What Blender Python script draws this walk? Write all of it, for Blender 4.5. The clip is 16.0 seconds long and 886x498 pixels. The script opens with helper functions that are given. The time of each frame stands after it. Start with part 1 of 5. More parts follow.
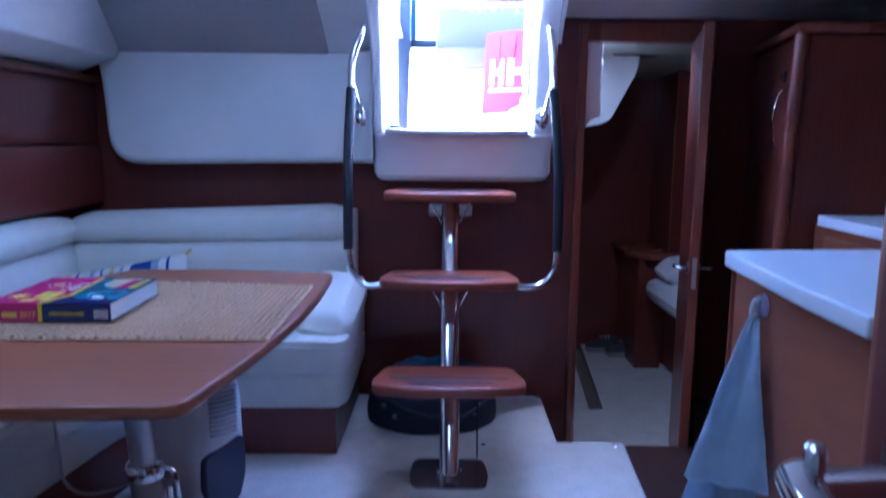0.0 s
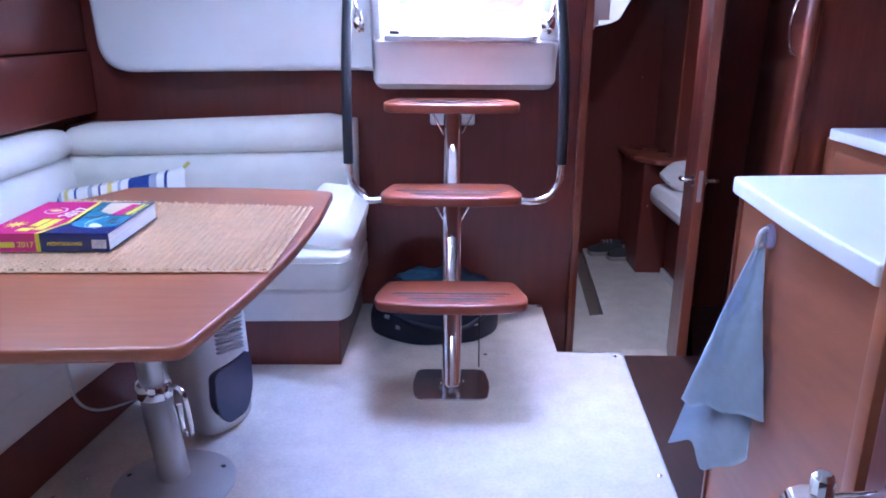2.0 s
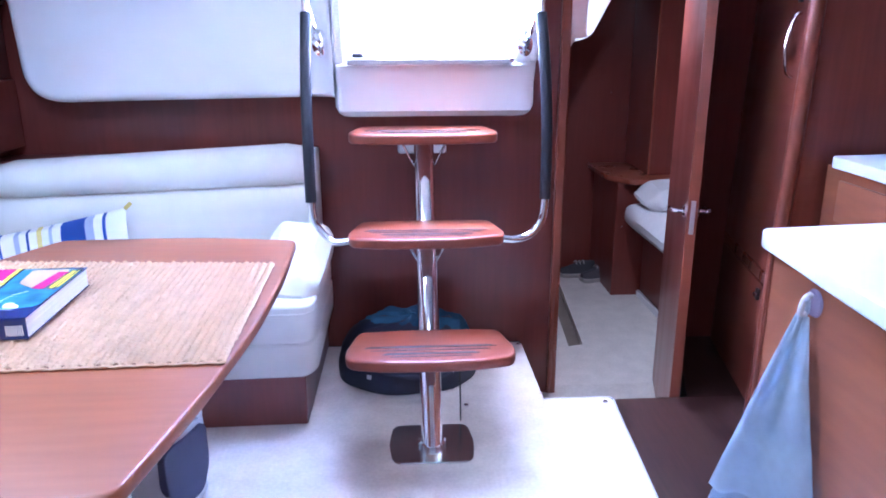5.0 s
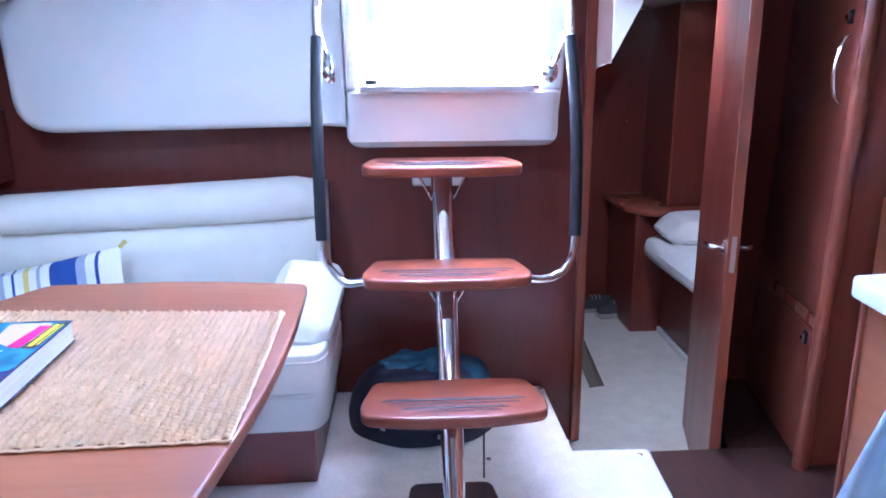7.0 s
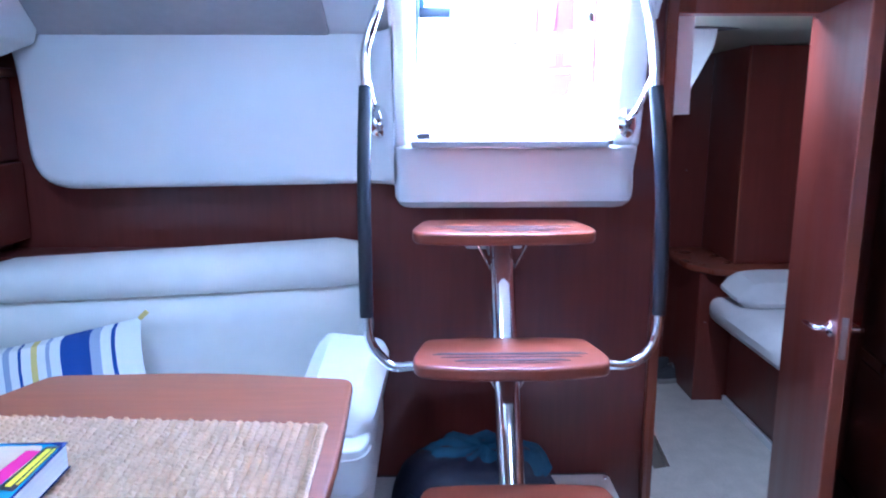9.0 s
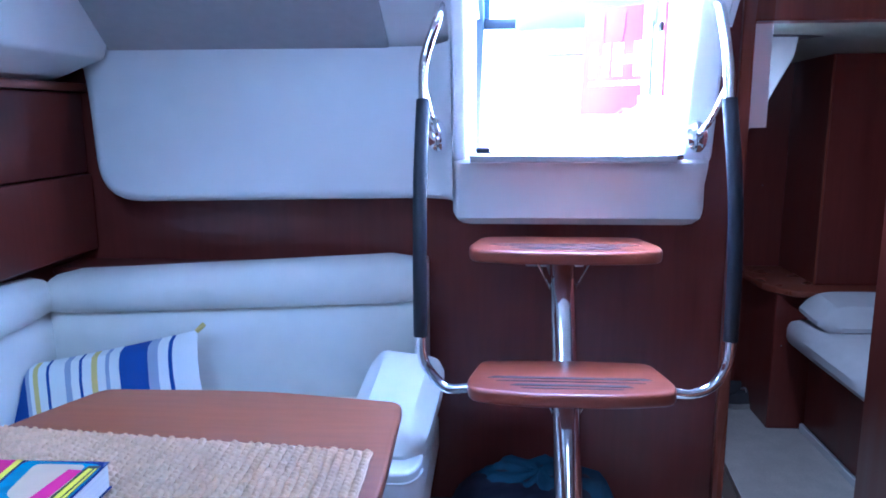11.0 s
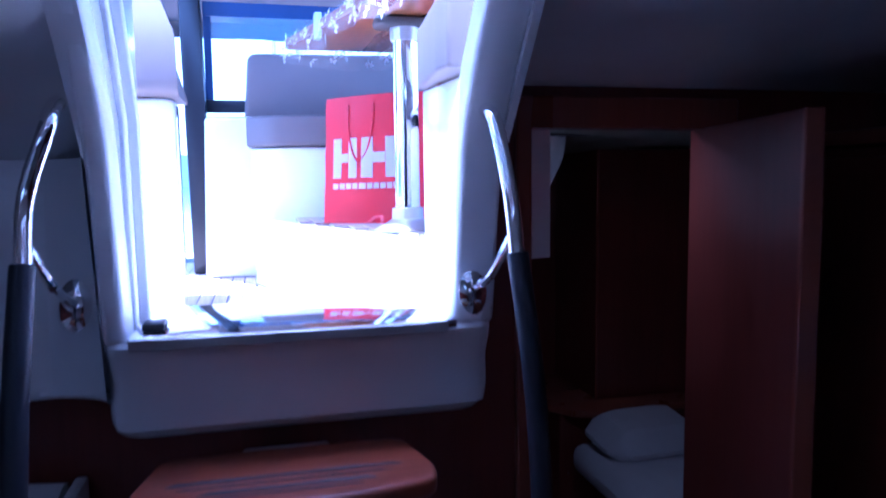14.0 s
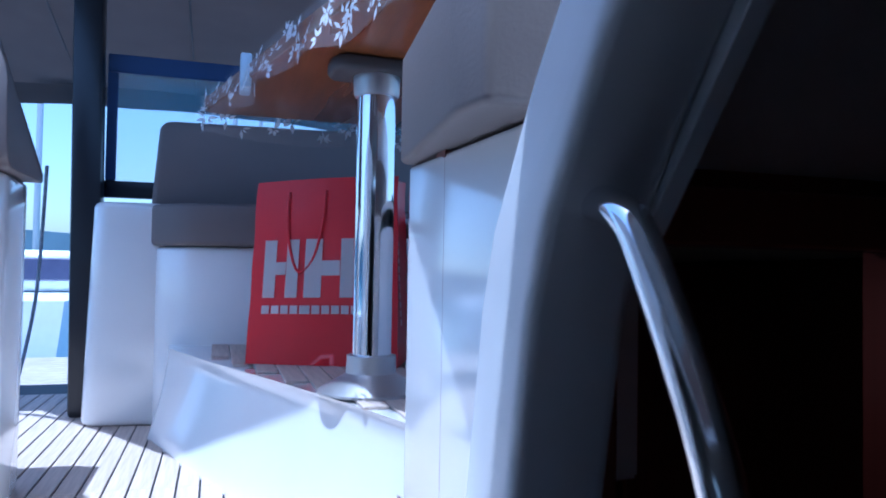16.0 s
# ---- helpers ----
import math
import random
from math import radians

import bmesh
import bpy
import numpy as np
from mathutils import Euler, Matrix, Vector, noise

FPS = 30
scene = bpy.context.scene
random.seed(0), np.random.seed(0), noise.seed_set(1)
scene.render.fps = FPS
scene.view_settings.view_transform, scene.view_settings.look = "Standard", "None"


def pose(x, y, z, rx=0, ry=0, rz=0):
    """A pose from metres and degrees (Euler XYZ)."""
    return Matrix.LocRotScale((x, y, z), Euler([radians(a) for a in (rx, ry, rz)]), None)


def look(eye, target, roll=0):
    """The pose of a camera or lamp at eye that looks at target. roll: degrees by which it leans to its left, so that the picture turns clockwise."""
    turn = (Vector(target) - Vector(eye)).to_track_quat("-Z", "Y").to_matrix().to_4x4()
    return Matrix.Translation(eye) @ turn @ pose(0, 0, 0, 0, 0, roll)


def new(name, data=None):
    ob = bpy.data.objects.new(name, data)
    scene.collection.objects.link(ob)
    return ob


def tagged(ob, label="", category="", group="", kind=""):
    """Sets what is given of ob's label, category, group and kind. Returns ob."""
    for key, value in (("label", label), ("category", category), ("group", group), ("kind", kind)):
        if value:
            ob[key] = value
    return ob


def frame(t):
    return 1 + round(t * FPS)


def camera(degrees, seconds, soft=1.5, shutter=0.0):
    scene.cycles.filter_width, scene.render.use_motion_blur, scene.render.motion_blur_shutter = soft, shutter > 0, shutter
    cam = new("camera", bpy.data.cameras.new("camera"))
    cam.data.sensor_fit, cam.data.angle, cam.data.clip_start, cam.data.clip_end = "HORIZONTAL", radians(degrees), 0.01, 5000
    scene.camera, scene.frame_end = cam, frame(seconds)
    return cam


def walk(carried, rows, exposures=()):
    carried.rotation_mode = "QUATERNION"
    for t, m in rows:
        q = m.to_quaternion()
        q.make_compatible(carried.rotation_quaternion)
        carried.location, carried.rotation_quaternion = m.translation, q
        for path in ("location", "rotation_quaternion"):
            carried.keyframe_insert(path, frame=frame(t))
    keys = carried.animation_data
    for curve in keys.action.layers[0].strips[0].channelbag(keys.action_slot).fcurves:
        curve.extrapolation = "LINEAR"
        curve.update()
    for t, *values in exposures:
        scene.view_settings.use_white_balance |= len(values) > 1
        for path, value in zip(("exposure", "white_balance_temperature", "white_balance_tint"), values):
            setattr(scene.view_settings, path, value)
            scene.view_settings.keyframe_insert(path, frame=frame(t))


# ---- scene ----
cam = camera(62.8, 16.0, soft=1.8, shutter=0.5)
PATH = [
    (0, (0.033, -0.052, 1.179), (0.035, 1.926, 0.877), 0.6),
    (0.5, (0.051, -0.077, 1.138), (0.033, 1.864, 0.659), 0.6),
    (1, (0.046, -0.073, 1.14), (0.011, 1.845, 0.575), 0.6),
    (1.5, (0.035, -0.037, 1.211), (-0.001, 1.876, 0.628), 0.6),
    (2, (0.035, -0.007, 1.249), (0.032, 1.905, 0.661), 0.4),
    (2.5, (0.02, 0.003, 1.253), (0.047, 1.914, 0.663), 0.2),
    (3, (0.022, 0.012, 1.233), (0.065, 1.922, 0.642), 0.2),
    (3.5, (0.021, 0.044, 1.203), (0.075, 1.954, 0.612), 0.0),
    (4, (-0.003, 0.114, 1.284), (0.075, 2.021, 0.687), 0.0),
    (4.2, (-0.005, 0.143, 1.301), (0.086, 2.05, 0.705), -0.1),
    (6.5, (-0.079, 0.434, 1.289), (0.046, 2.366, 0.784), -0.2),
    (7, (-0.083, 0.462, 1.284), (0.037, 2.396, 0.788), -0.3),
    (7.5, (-0.092, 0.508, 1.294), (0.011, 2.446, 0.811), -0.2),
    (8, (-0.113, 0.536, 1.304), (-0.022, 2.478, 0.832), -0.0),
    (8.5, (-0.132, 0.614, 1.333), (-0.051, 2.56, 0.876), -0.1),
    (9, (-0.154, 0.772, 1.325), (-0.113, 2.732, 0.926), -0.1),
    (9.2, (-0.155, 0.802, 1.322), (-0.152, 2.765, 0.941), -0.0),
    (11.3, (-0.129, 0.837, 1.334), (-0.275, 2.799, 0.972), -0.3),
    (11.5, (-0.128, 0.839, 1.352), (-0.278, 2.802, 0.998), -0.3),
    (12, (-0.117, 0.877, 1.385), (-0.272, 2.844, 1.056), -0.2),
    (12.5, (-0.105, 0.948, 1.382), (-0.191, 2.919, 1.055), -0.2),
    (13, (-0.051, 1.067, 1.406), (0.199, 3.025, 1.079), -0.2),
    (13.5, (0.017, 1.329, 1.467), (0.451, 3.259, 1.177), -0.6),
    (14, (0.03, 1.56, 1.488), (0.513, 3.49, 1.29), -0.7),
    (14.5, (0.008, 1.764, 1.534), (0.534, 3.691, 1.43), -0.6),
    (15, (0.056, 1.969, 1.536), (0.651, 3.878, 1.501), 0.2),
    (15.5, (0.143, 2.213, 1.55), (0.739, 4.121, 1.571), 0.8),
    (16, (0.185, 2.397, 1.56), (0.778, 4.306, 1.622), 1.0),
]
EXPOSURES = [(0.0, 5.2, 4150, 20), (0.5, 5.45, 4900, 26), (1.0, 5.8, 5060, 26), (1.5, 6.21, 5050, 27), (2.0, 6.51, 4900, 26), (2.5, 6.76, 4750, 27), (3.5, 7.1, 4850, 28), (7.0, 6.9, 4750, 16), (8.5, 6.65, 4470, 15), (9.0, 6.55, 4330, 13),
             (11.5, 5.75, 4050, 14), (12.0, 5.4, 3950, 15), (12.5, 5.1, 3900, 17), (13.5, 4.15, 3880, 26), (14.0, 3.05, 4080, 32), (14.5, 1.35, 4200, 22), (15.0, 0.95, 4310, 17), (16.0, 0.75, 4380, 9)]
walk(cam, [(t, look(eye, target, roll)) for t, eye, target, roll in PATH], EXPOSURES)  # WALK_END
NEAR_A, NEAR_B = (0.330, 0.432), (0.412, -0.33)

# ---- world, sun, large lights ----
world = bpy.data.worlds.new("sky")
scene.world = world
world.use_nodes = True
wt = world.node_tree
sky = wt.nodes.new("ShaderNodeTexSky")
sky.sky_type = 'NISHITA'
sky.sun_disc = False
sky.dust_density = 2.0
SUN_DIR = Vector((-0.16, -0.20, 0.95)).normalized()
sky.sun_elevation = math.asin(SUN_DIR.z)
sky.sun_rotation = math.atan2(SUN_DIR.x, SUN_DIR.y)
wt.links.new(sky.outputs[0], wt.nodes["Background"].inputs[0])
wt.nodes["Background"].inputs[1].default_value = 0.15
sun = new("sun", bpy.data.lights.new("sun", 'SUN'))
sun.data.energy, sun.data.angle, sun.data.color = 4.0, radians(0.5), (1.0, 0.96, 0.9)
sun.matrix_world = look(SUN_DIR * 20, (0, 0, 0))


def area(name, m, sx, sy, power, color):
    ob = new(name, bpy.data.lights.new(name, 'AREA'))
    ob.data.shape, ob.data.size, ob.data.size_y = 'RECTANGLE', sx, sy
    ob.data.energy, ob.data.color = power, color
    ob.matrix_world = m
    return ob


# daylight: two fill lamps at assumed, unseen deck hatches, one in the companionway
area("assumed_hatch_light", pose(0.0, 0.45, 1.90, 0, 0, 0), 0.6, 0.6, 0.085, (0.95, 0.95, 0.98))
area("assumed_side_hatch_light", pose(-0.95, 1.5, 1.90, 0, 0, 0), 0.4, 0.6, 0.15, (0.74, 0.90, 1.0))
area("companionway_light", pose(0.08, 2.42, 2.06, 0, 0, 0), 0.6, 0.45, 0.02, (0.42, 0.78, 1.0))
area("cabin_lamp_light", pose(0.868, 3.33, 1.626, 0, 0, 0), 0.05, 0.05, 0.10, (1.0, 0.96, 0.92))

# ---- materials ----


def mat(name, color, rough=0.5, metal=0.0, vary=0.12, scale=8.0, bump=0.0, bscale=60.0, stretch=(1, 1, 1), coat=0.0, spec=0.5, alpha=None, trans=0.0):
    m = bpy.data.materials.new(name)
    m.use_nodes = True
    nt = m.node_tree
    b = nt.nodes["Principled BSDF"]
    b.inputs["Roughness"].default_value = rough
    b.inputs["Metallic"].default_value = metal
    b.inputs["Coat Weight"].default_value = coat
    b.inputs["Coat Roughness"].default_value = 0.12
    b.inputs["Specular IOR Level"].default_value = spec
    b.inputs["Transmission Weight"].default_value = trans
    tc = nt.nodes.new("ShaderNodeTexCoord")
    mp = nt.nodes.new("ShaderNodeMapping")
    mp.inputs["Scale"].default_value = stretch
    nt.links.new(tc.outputs["Object"], mp.inputs[0])
    n1 = nt.nodes.new("ShaderNodeTexNoise")
    n1.inputs["Scale"].default_value, n1.inputs["Detail"].default_value = scale, 6.0
    nt.links.new(mp.outputs[0], n1.inputs["Vector"])
    n2 = nt.nodes.new("ShaderNodeTexNoise")
    n2.inputs["Scale"].default_value, n2.inputs["Detail"].default_value = scale * 0.13, 3.0
    nt.links.new(mp.outputs[0], n2.inputs["Vector"])
    add = nt.nodes.new("ShaderNodeMath")
    add.operation = 'ADD'
    nt.links.new(n1.outputs[0], add.inputs[0])
    nt.links.new(n2.outputs[0], add.inputs[1])
    rp = nt.nodes.new("ShaderNodeMapRange")
    rp.inputs[1].default_value, rp.inputs[2].default_value = 0.7, 1.3
    rp.inputs[3].default_value, rp.inputs[4].default_value = 1 - vary, 1 + vary
    nt.links.new(add.outputs[0], rp.inputs[0])
    mul = nt.nodes.new("ShaderNodeVectorMath")
    mul.operation = 'SCALE'
    mul.inputs[0].default_value = color
    nt.links.new(rp.outputs[0], mul.inputs["Scale"])
    nt.links.new(mul.outputs[0], b.inputs["Base Color"])
    rr = nt.nodes.new("ShaderNodeMapRange")
    rr.inputs[1].default_value, rr.inputs[2].default_value = 0.35, 0.65
    rr.inputs[3].default_value, rr.inputs[4].default_value = max(0.02, rough * 0.88), min(1.0, rough * 1.12)
    nt.links.new(n2.outputs[0], rr.inputs[0])
    nt.links.new(rr.outputs[0], b.inputs["Roughness"])
    if bump:
        n3 = nt.nodes.new("ShaderNodeTexNoise")
        n3.inputs["Scale"].default_value, n3.inputs["Detail"].default_value = bscale, 4.0
        nt.links.new(mp.outputs[0], n3.inputs["Vector"])
        bp = nt.nodes.new("ShaderNodeBump")
        bp.inputs["Strength"].default_value, bp.inputs["Distance"].default_value = bump, 0.004
        nt.links.new(n3.outputs[0], bp.inputs["Height"])
        nt.links.new(bp.outputs[0], b.inputs["Normal"])
    if alpha is not None:
        b.inputs["Alpha"].default_value = alpha
    return m


MAHOG = mat("mahogany_veneer", (0.150, 0.031, 0.021), 0.33, vary=0.13, scale=7, stretch=(9, 9, 0.6), bump=0.03, bscale=20, coat=0.25)
MAHOG_M = mat("mahogany_locker", (0.205, 0.05, 0.029), 0.33, vary=0.14, scale=7, stretch=(9, 9, 0.6), bump=0.03, bscale=20, coat=0.25)
MAHOG_L = mat("mahogany_trim", (0.24, 0.064, 0.034), 0.3, vary=0.14, scale=7, stretch=(9, 9, 0.6), coat=0.3)
MAHOG_H = mat("mahogany_counter_front", (0.30, 0.095, 0.04), 0.33, vary=0.15, scale=7, stretch=(6, 0.7, 5), coat=0.2)
TABLEW = mat("table_veneer", (0.30, 0.095, 0.038), 0.4, vary=0.13, scale=8, stretch=(0.7, 8, 8), coat=0.18)
TREADW = mat("tread_wood", (0.24, 0.056, 0.026), 0.36, vary=0.16, scale=8, stretch=(0.8, 9, 9), coat=0.12)
SOLE = mat("dark_sole", (0.045, 0.018, 0.013), 0.4, vary=0.3, scale=8, stretch=(8, 0.7, 1), coat=0.1)
CARPET = mat("cream_carpet", (0.60, 0.56, 0.505), 0.95, vary=0.10, scale=90, bump=0.5, bscale=320, spec=0.1)
VINYL = mat("white_leatherette", (0.74, 0.72, 0.66), 0.5, vary=0.04, scale=14, bump=0.12, bscale=230)
GEL = mat("white_gelcoat", (0.80, 0.80, 0.80), 0.34, vary=0.03, scale=5)
GELX = mat("glossy_cockpit_gelcoat", (0.80, 0.80, 0.79), 0.07, vary=0.03, scale=5, coat=1.0)
LINER = mat("white_headliner", (0.78, 0.77, 0.75), 0.7, vary=0.04, scale=10, bump=0.06, bscale=200)
GREYP = mat("grey_panel", (0.40, 0.385, 0.38), 0.6, vary=0.06, scale=30, bump=0.15, bscale=300)
CHROME = mat("chrome", (0.86, 0.86, 0.88), 0.07, metal=1.0, vary=0.03)
STEEL = mat("satin_alloy", (0.55, 0.55, 0.56), 0.36, metal=0.85, vary=0.05)
PLATE = mat("plate_steel", (0.50, 0.49, 0.50), 0.18, metal=1.0, vary=0.06)
GREYPAINT = mat("grey_paint", (0.36, 0.37, 0.40), 0.45, vary=0.05)
RUBBER = mat("black_rubber", (0.02, 0.021, 0.026), 0.5, vary=0.15, bump=0.2, bscale=150)
DARKGRIP = mat("grey_grip_strip", (0.07, 0.066, 0.07), 0.7, vary=0.1)
CTOP = mat("white_worktop", (0.78, 0.78, 0.77), 0.28, vary=0.015, scale=5)
WHITEPL = mat("white_plastic", (0.76, 0.76, 0.77), 0.35, vary=0.03)
TANK = mat("smoked_tank", (0.075, 0.078, 0.14), 0.15, vary=0.1)
TOWEL = mat("blue_towel", (0.57, 0.66, 0.74), 0.95, vary=0.08, scale=40, bump=0.22, bscale=420, spec=0.1)
STRAW = mat("woven_straw", (0.84, 0.58, 0.36), 0.85, vary=0.09, scale=46, bump=0.2, bscale=160, stretch=(1, 0.6, 1), spec=0.2)
NAVY = mat("navy_nylon", (0.018, 0.022, 0.045), 0.6, vary=0.2, scale=20, bump=0.4, bscale=40)
TEAL = mat("teal_cloth", (0.045, 0.115, 0.18), 0.9, vary=0.2, scale=20, bump=0.6, bscale=40, spec=0.15)
SHEET = mat("pale_sheet", (0.66, 0.65, 0.66), 0.85, vary=0.05, scale=12, bump=0.4, bscale=25, spec=0.15)
CREAM = mat("cream_headliner", (0.66, 0.62, 0.50), 0.7, vary=0.04)
SHOE = mat("dark_shoe", (0.045, 0.043, 0.048), 0.7, vary=0.3)
SHOEG = mat("shoe_sole", (0.34, 0.32, 0.29), 0.8, vary=0.2)
PAPER = mat("page_paper", (0.72, 0.70, 0.64), 0.85, vary=0.12, scale=20, stretch=(1, 1, 60))
PINK = mat("pink_cover", (0.62, 0.03, 0.20), 0.25, vary=0.03, coat=0.4)
DBLUE = mat("dark_blue_cover", (0.02, 0.035, 0.15), 0.25, vary=0.08, coat=0.4)
SEAB = mat("sea_blue_cover", (0.08, 0.28, 0.40), 0.25, vary=0.45, scale=22, coat=0.4)
YELL = mat("yellow_print", (0.78, 0.65, 0.03), 0.3, vary=0.03)
SAND = mat("sand_print", (0.50, 0.36, 0.23), 0.3, vary=0.15)
PWHITE = mat("white_print", (0.8, 0.8, 0.8), 0.35, vary=0.03)
CUSHW = mat("cushion_white", (0.72, 0.71, 0.67), 0.85, vary=0.05, bump=0.4, bscale=220, spec=0.15)
CUSHB = mat("cushion_blue", (0.035, 0.07, 0.26), 0.85, vary=0.1, bump=0.4, bscale=220, spec=0.15)
CUSHY = mat("cushion_yellow", (0.62, 0.50, 0.16), 0.85, vary=0.1, spec=0.15)
CUSHG = mat("cushion_grey_blue", (0.33, 0.36, 0.46), 0.85, vary=0.1, spec=0.15)
BLACKP = mat("black_plastic", (0.012, 0.012, 0.014), 0.35, vary=0.1)
TAUPE = mat("taupe_leatherette", (0.15, 0.125, 0.118), 0.55, vary=0.05, bump=0.12, bscale=200)
TEAK = mat("teak_plank", (0.50, 0.41, 0.35), 0.7, vary=0.22, scale=10, stretch=(10, 0.6, 1), bump=0.15, bscale=40)
CAULK = mat("black_caulk", (0.02, 0.02, 0.022), 0.6, vary=0.1)
RED = mat("red_bag_plastic", (0.56, 0.012, 0.022), 0.3, vary=0.05, bump=0.25, bscale=9)
TUNDER = mat("varnished_ply", (0.216, 0.072, 0.021), 0.3, vary=0.25, scale=8, stretch=(8, 0.7, 8), coat=0.3)
CANVAS = mat("taupe_canvas", (0.17, 0.148, 0.145), 0.9, vary=0.06, bump=0.3, bscale=200, spec=0.1)
BLACKPOST = mat("black_post", (0.012, 0.013, 0.018), 0.35, vary=0.1)
TINT = mat("blue_window_film", (0.25, 0.60, 0.85), 0.05, vary=0.05, alpha=0.16)
CLEARF = mat("clear_vinyl", (0.75, 0.78, 0.82), 0.1, vary=0.05, alpha=0.09)
LEAFP = mat("white_leaf_print", (0.72, 0.72, 0.74), 0.5, vary=0.05, alpha=0.85)
SEA = mat("harbour_water", (0.05, 0.14, 0.20), 0.1, vary=0.2, bump=0.4, bscale=3)
HULL = mat("boat_hull", (0.72, 0.75, 0.78), 0.3, vary=0.05)
QUAY = mat("quay_boards", (0.34, 0.30, 0.27), 0.9, vary=0.15)
ROPE = mat("rope", (0.25, 0.25, 0.28), 0.9, vary=0.4, scale=60)
CORD = mat("grey_cord", (0.42, 0.42, 0.42), 0.5, vary=0.05)

GLOW = mat("lamp_lens", (0.8, 0.8, 0.8), 0.4)
GLOW.node_tree.nodes["Principled BSDF"].inputs["Emission Color"].default_value = (1.0, 0.97, 0.9, 1)
GLOW.node_tree.nodes["Principled BSDF"].inputs["Emission Strength"].default_value = 0.6

# ---- mesh helpers ----
BASE = {}


def finish(bm, m, name, smooth=35):
    bmesh.ops.recalc_face_normals(bm, faces=bm.faces)
    for f in bm.faces:
        f.smooth = True
    for e in bm.edges:
        if len(e.link_faces) == 2 and e.calc_face_angle(0) > radians(smooth):
            e.smooth = False
    me = bpy.data.meshes.new(name)
    bm.to_mesh(me)
    bm.free()
    me.materials.append(m)
    return me


def part(name, bm, m, parent=None, label="", smooth=35):
    ob = new(name, finish(bm, m, name, smooth))
    if parent is not None:
        ob.parent = parent
        if parent in BASE:
            ob.matrix_parent_inverse = Matrix.Translation(-BASE[parent])
    if label:
        tagged(ob, label)
    return ob


def thing(name, loc, label, category, group=""):
    ob = new(name)
    ob.empty_display_size = 0.1
    ob.location = loc
    BASE[ob] = Vector(loc)
    return tagged(ob, label, category, group)


def structure(name, bm, m, label, category="structure", smooth=35):
    return tagged(part(name, bm, m, None, "", smooth), label, category, "", "structure")


def solo(name, bm, m, label, category, group="", smooth=35):
    return tagged(part(name, bm, m, None, "", smooth), label, category, group)


def box(x0, x1, y0, y1, z0, z1, r=0.0, seg=2, bm=None):
    """A box between two corners, its edges rounded by r."""
    b = bmesh.new()
    v = bmesh.ops.create_cube(b, size=1.0)["verts"]
    bmesh.ops.scale(b, vec=(x1 - x0, y1 - y0, z1 - z0), verts=v)
    bmesh.ops.translate(b, vec=((x0 + x1) / 2, (y0 + y1) / 2, (z0 + z1) / 2), verts=v)
    if r:
        bmesh.ops.bevel(b, geom=b.edges[:], offset=r, segments=seg, profile=0.5, affect='EDGES')
    return join(bm, b)


def join(bm, b):
    if bm is None:
        return b
    me = bpy.data.meshes.new("tmp")
    b.to_mesh(me)
    b.free()
    bm.from_mesh(me)
    bpy.data.meshes.remove(me)
    return bm


def prism(pts, lo, hi, axis='z', r=0.0, seg=2, bm=None):
    """A slab: an outline of (a, b) swept along an axis from lo to hi. axis z: (x, y); y: (x, z); x: (y, z)."""
    b = bmesh.new()

    def at(p, c):
        return {'z': (p[0], p[1], c), 'y': (p[0], c, p[1]), 'x': (c, p[0], p[1])}[axis]
    bot = [b.verts.new(at(p, lo)) for p in pts]
    top = [b.verts.new(at(p, hi)) for p in pts]
    n = len(pts)
    b.faces.new(bot)
    b.faces.new(top)
    for i in range(n):
        b.faces.new((bot[i], bot[(i + 1) % n], top[(i + 1) % n], top[i]))
    bmesh.ops.recalc_face_normals(b, faces=b.faces)
    if r:
        ed = [e for e in b.edges if abs(e.calc_face_angle(0)) > radians(25)]
        bmesh.ops.bevel(b, geom=ed, offset=r, segments=seg, profile=0.5, affect='EDGES', clamp_overlap=True)
    return join(bm, b)


def rounded(pts, r, n=5):
    """An outline with its corners rounded by r (a number, or one per corner)."""
    out = []
    k = len(pts)
    for i in range(k):
        p, a, c = Vector(pts[i]), Vector(pts[i - 1]), Vector(pts[(i + 1) % k])
        ri = r[i] if isinstance(r, (list, tuple)) else r
        if ri <= 0:
            out.append(tuple(p))
            continue
        u, w = (a - p).normalized(), (c - p).normalized()
        d = min(ri, (a - p).length * 0.48, (c - p).length * 0.48)
        s, e = p + u * d, p + w * d
        for j in range(n + 1):
            t = j / n
            out.append(tuple((1 - t) ** 2 * s + 2 * t * (1 - t) * p + t * t * e))
    return out


def spline(pts, n=8):
    pts = [Vector(p) for p in pts]
    out = []
    for i in range(len(pts) - 1):
        p0, p1, p2, p3 = pts[max(i - 1, 0)], pts[i], pts[i + 1], pts[min(i + 2, len(pts) - 1)]
        for j in range(n):
            t = j / n
            out.append(0.5 * ((2 * p1) + (p2 - p0) * t + (2 * p0 - 5 * p1 + 4 * p2 - p3) * t * t + (3 * p1 - p0 - 3 * p2 + p3) * t ** 3))
    out.append(pts[-1])
    return out


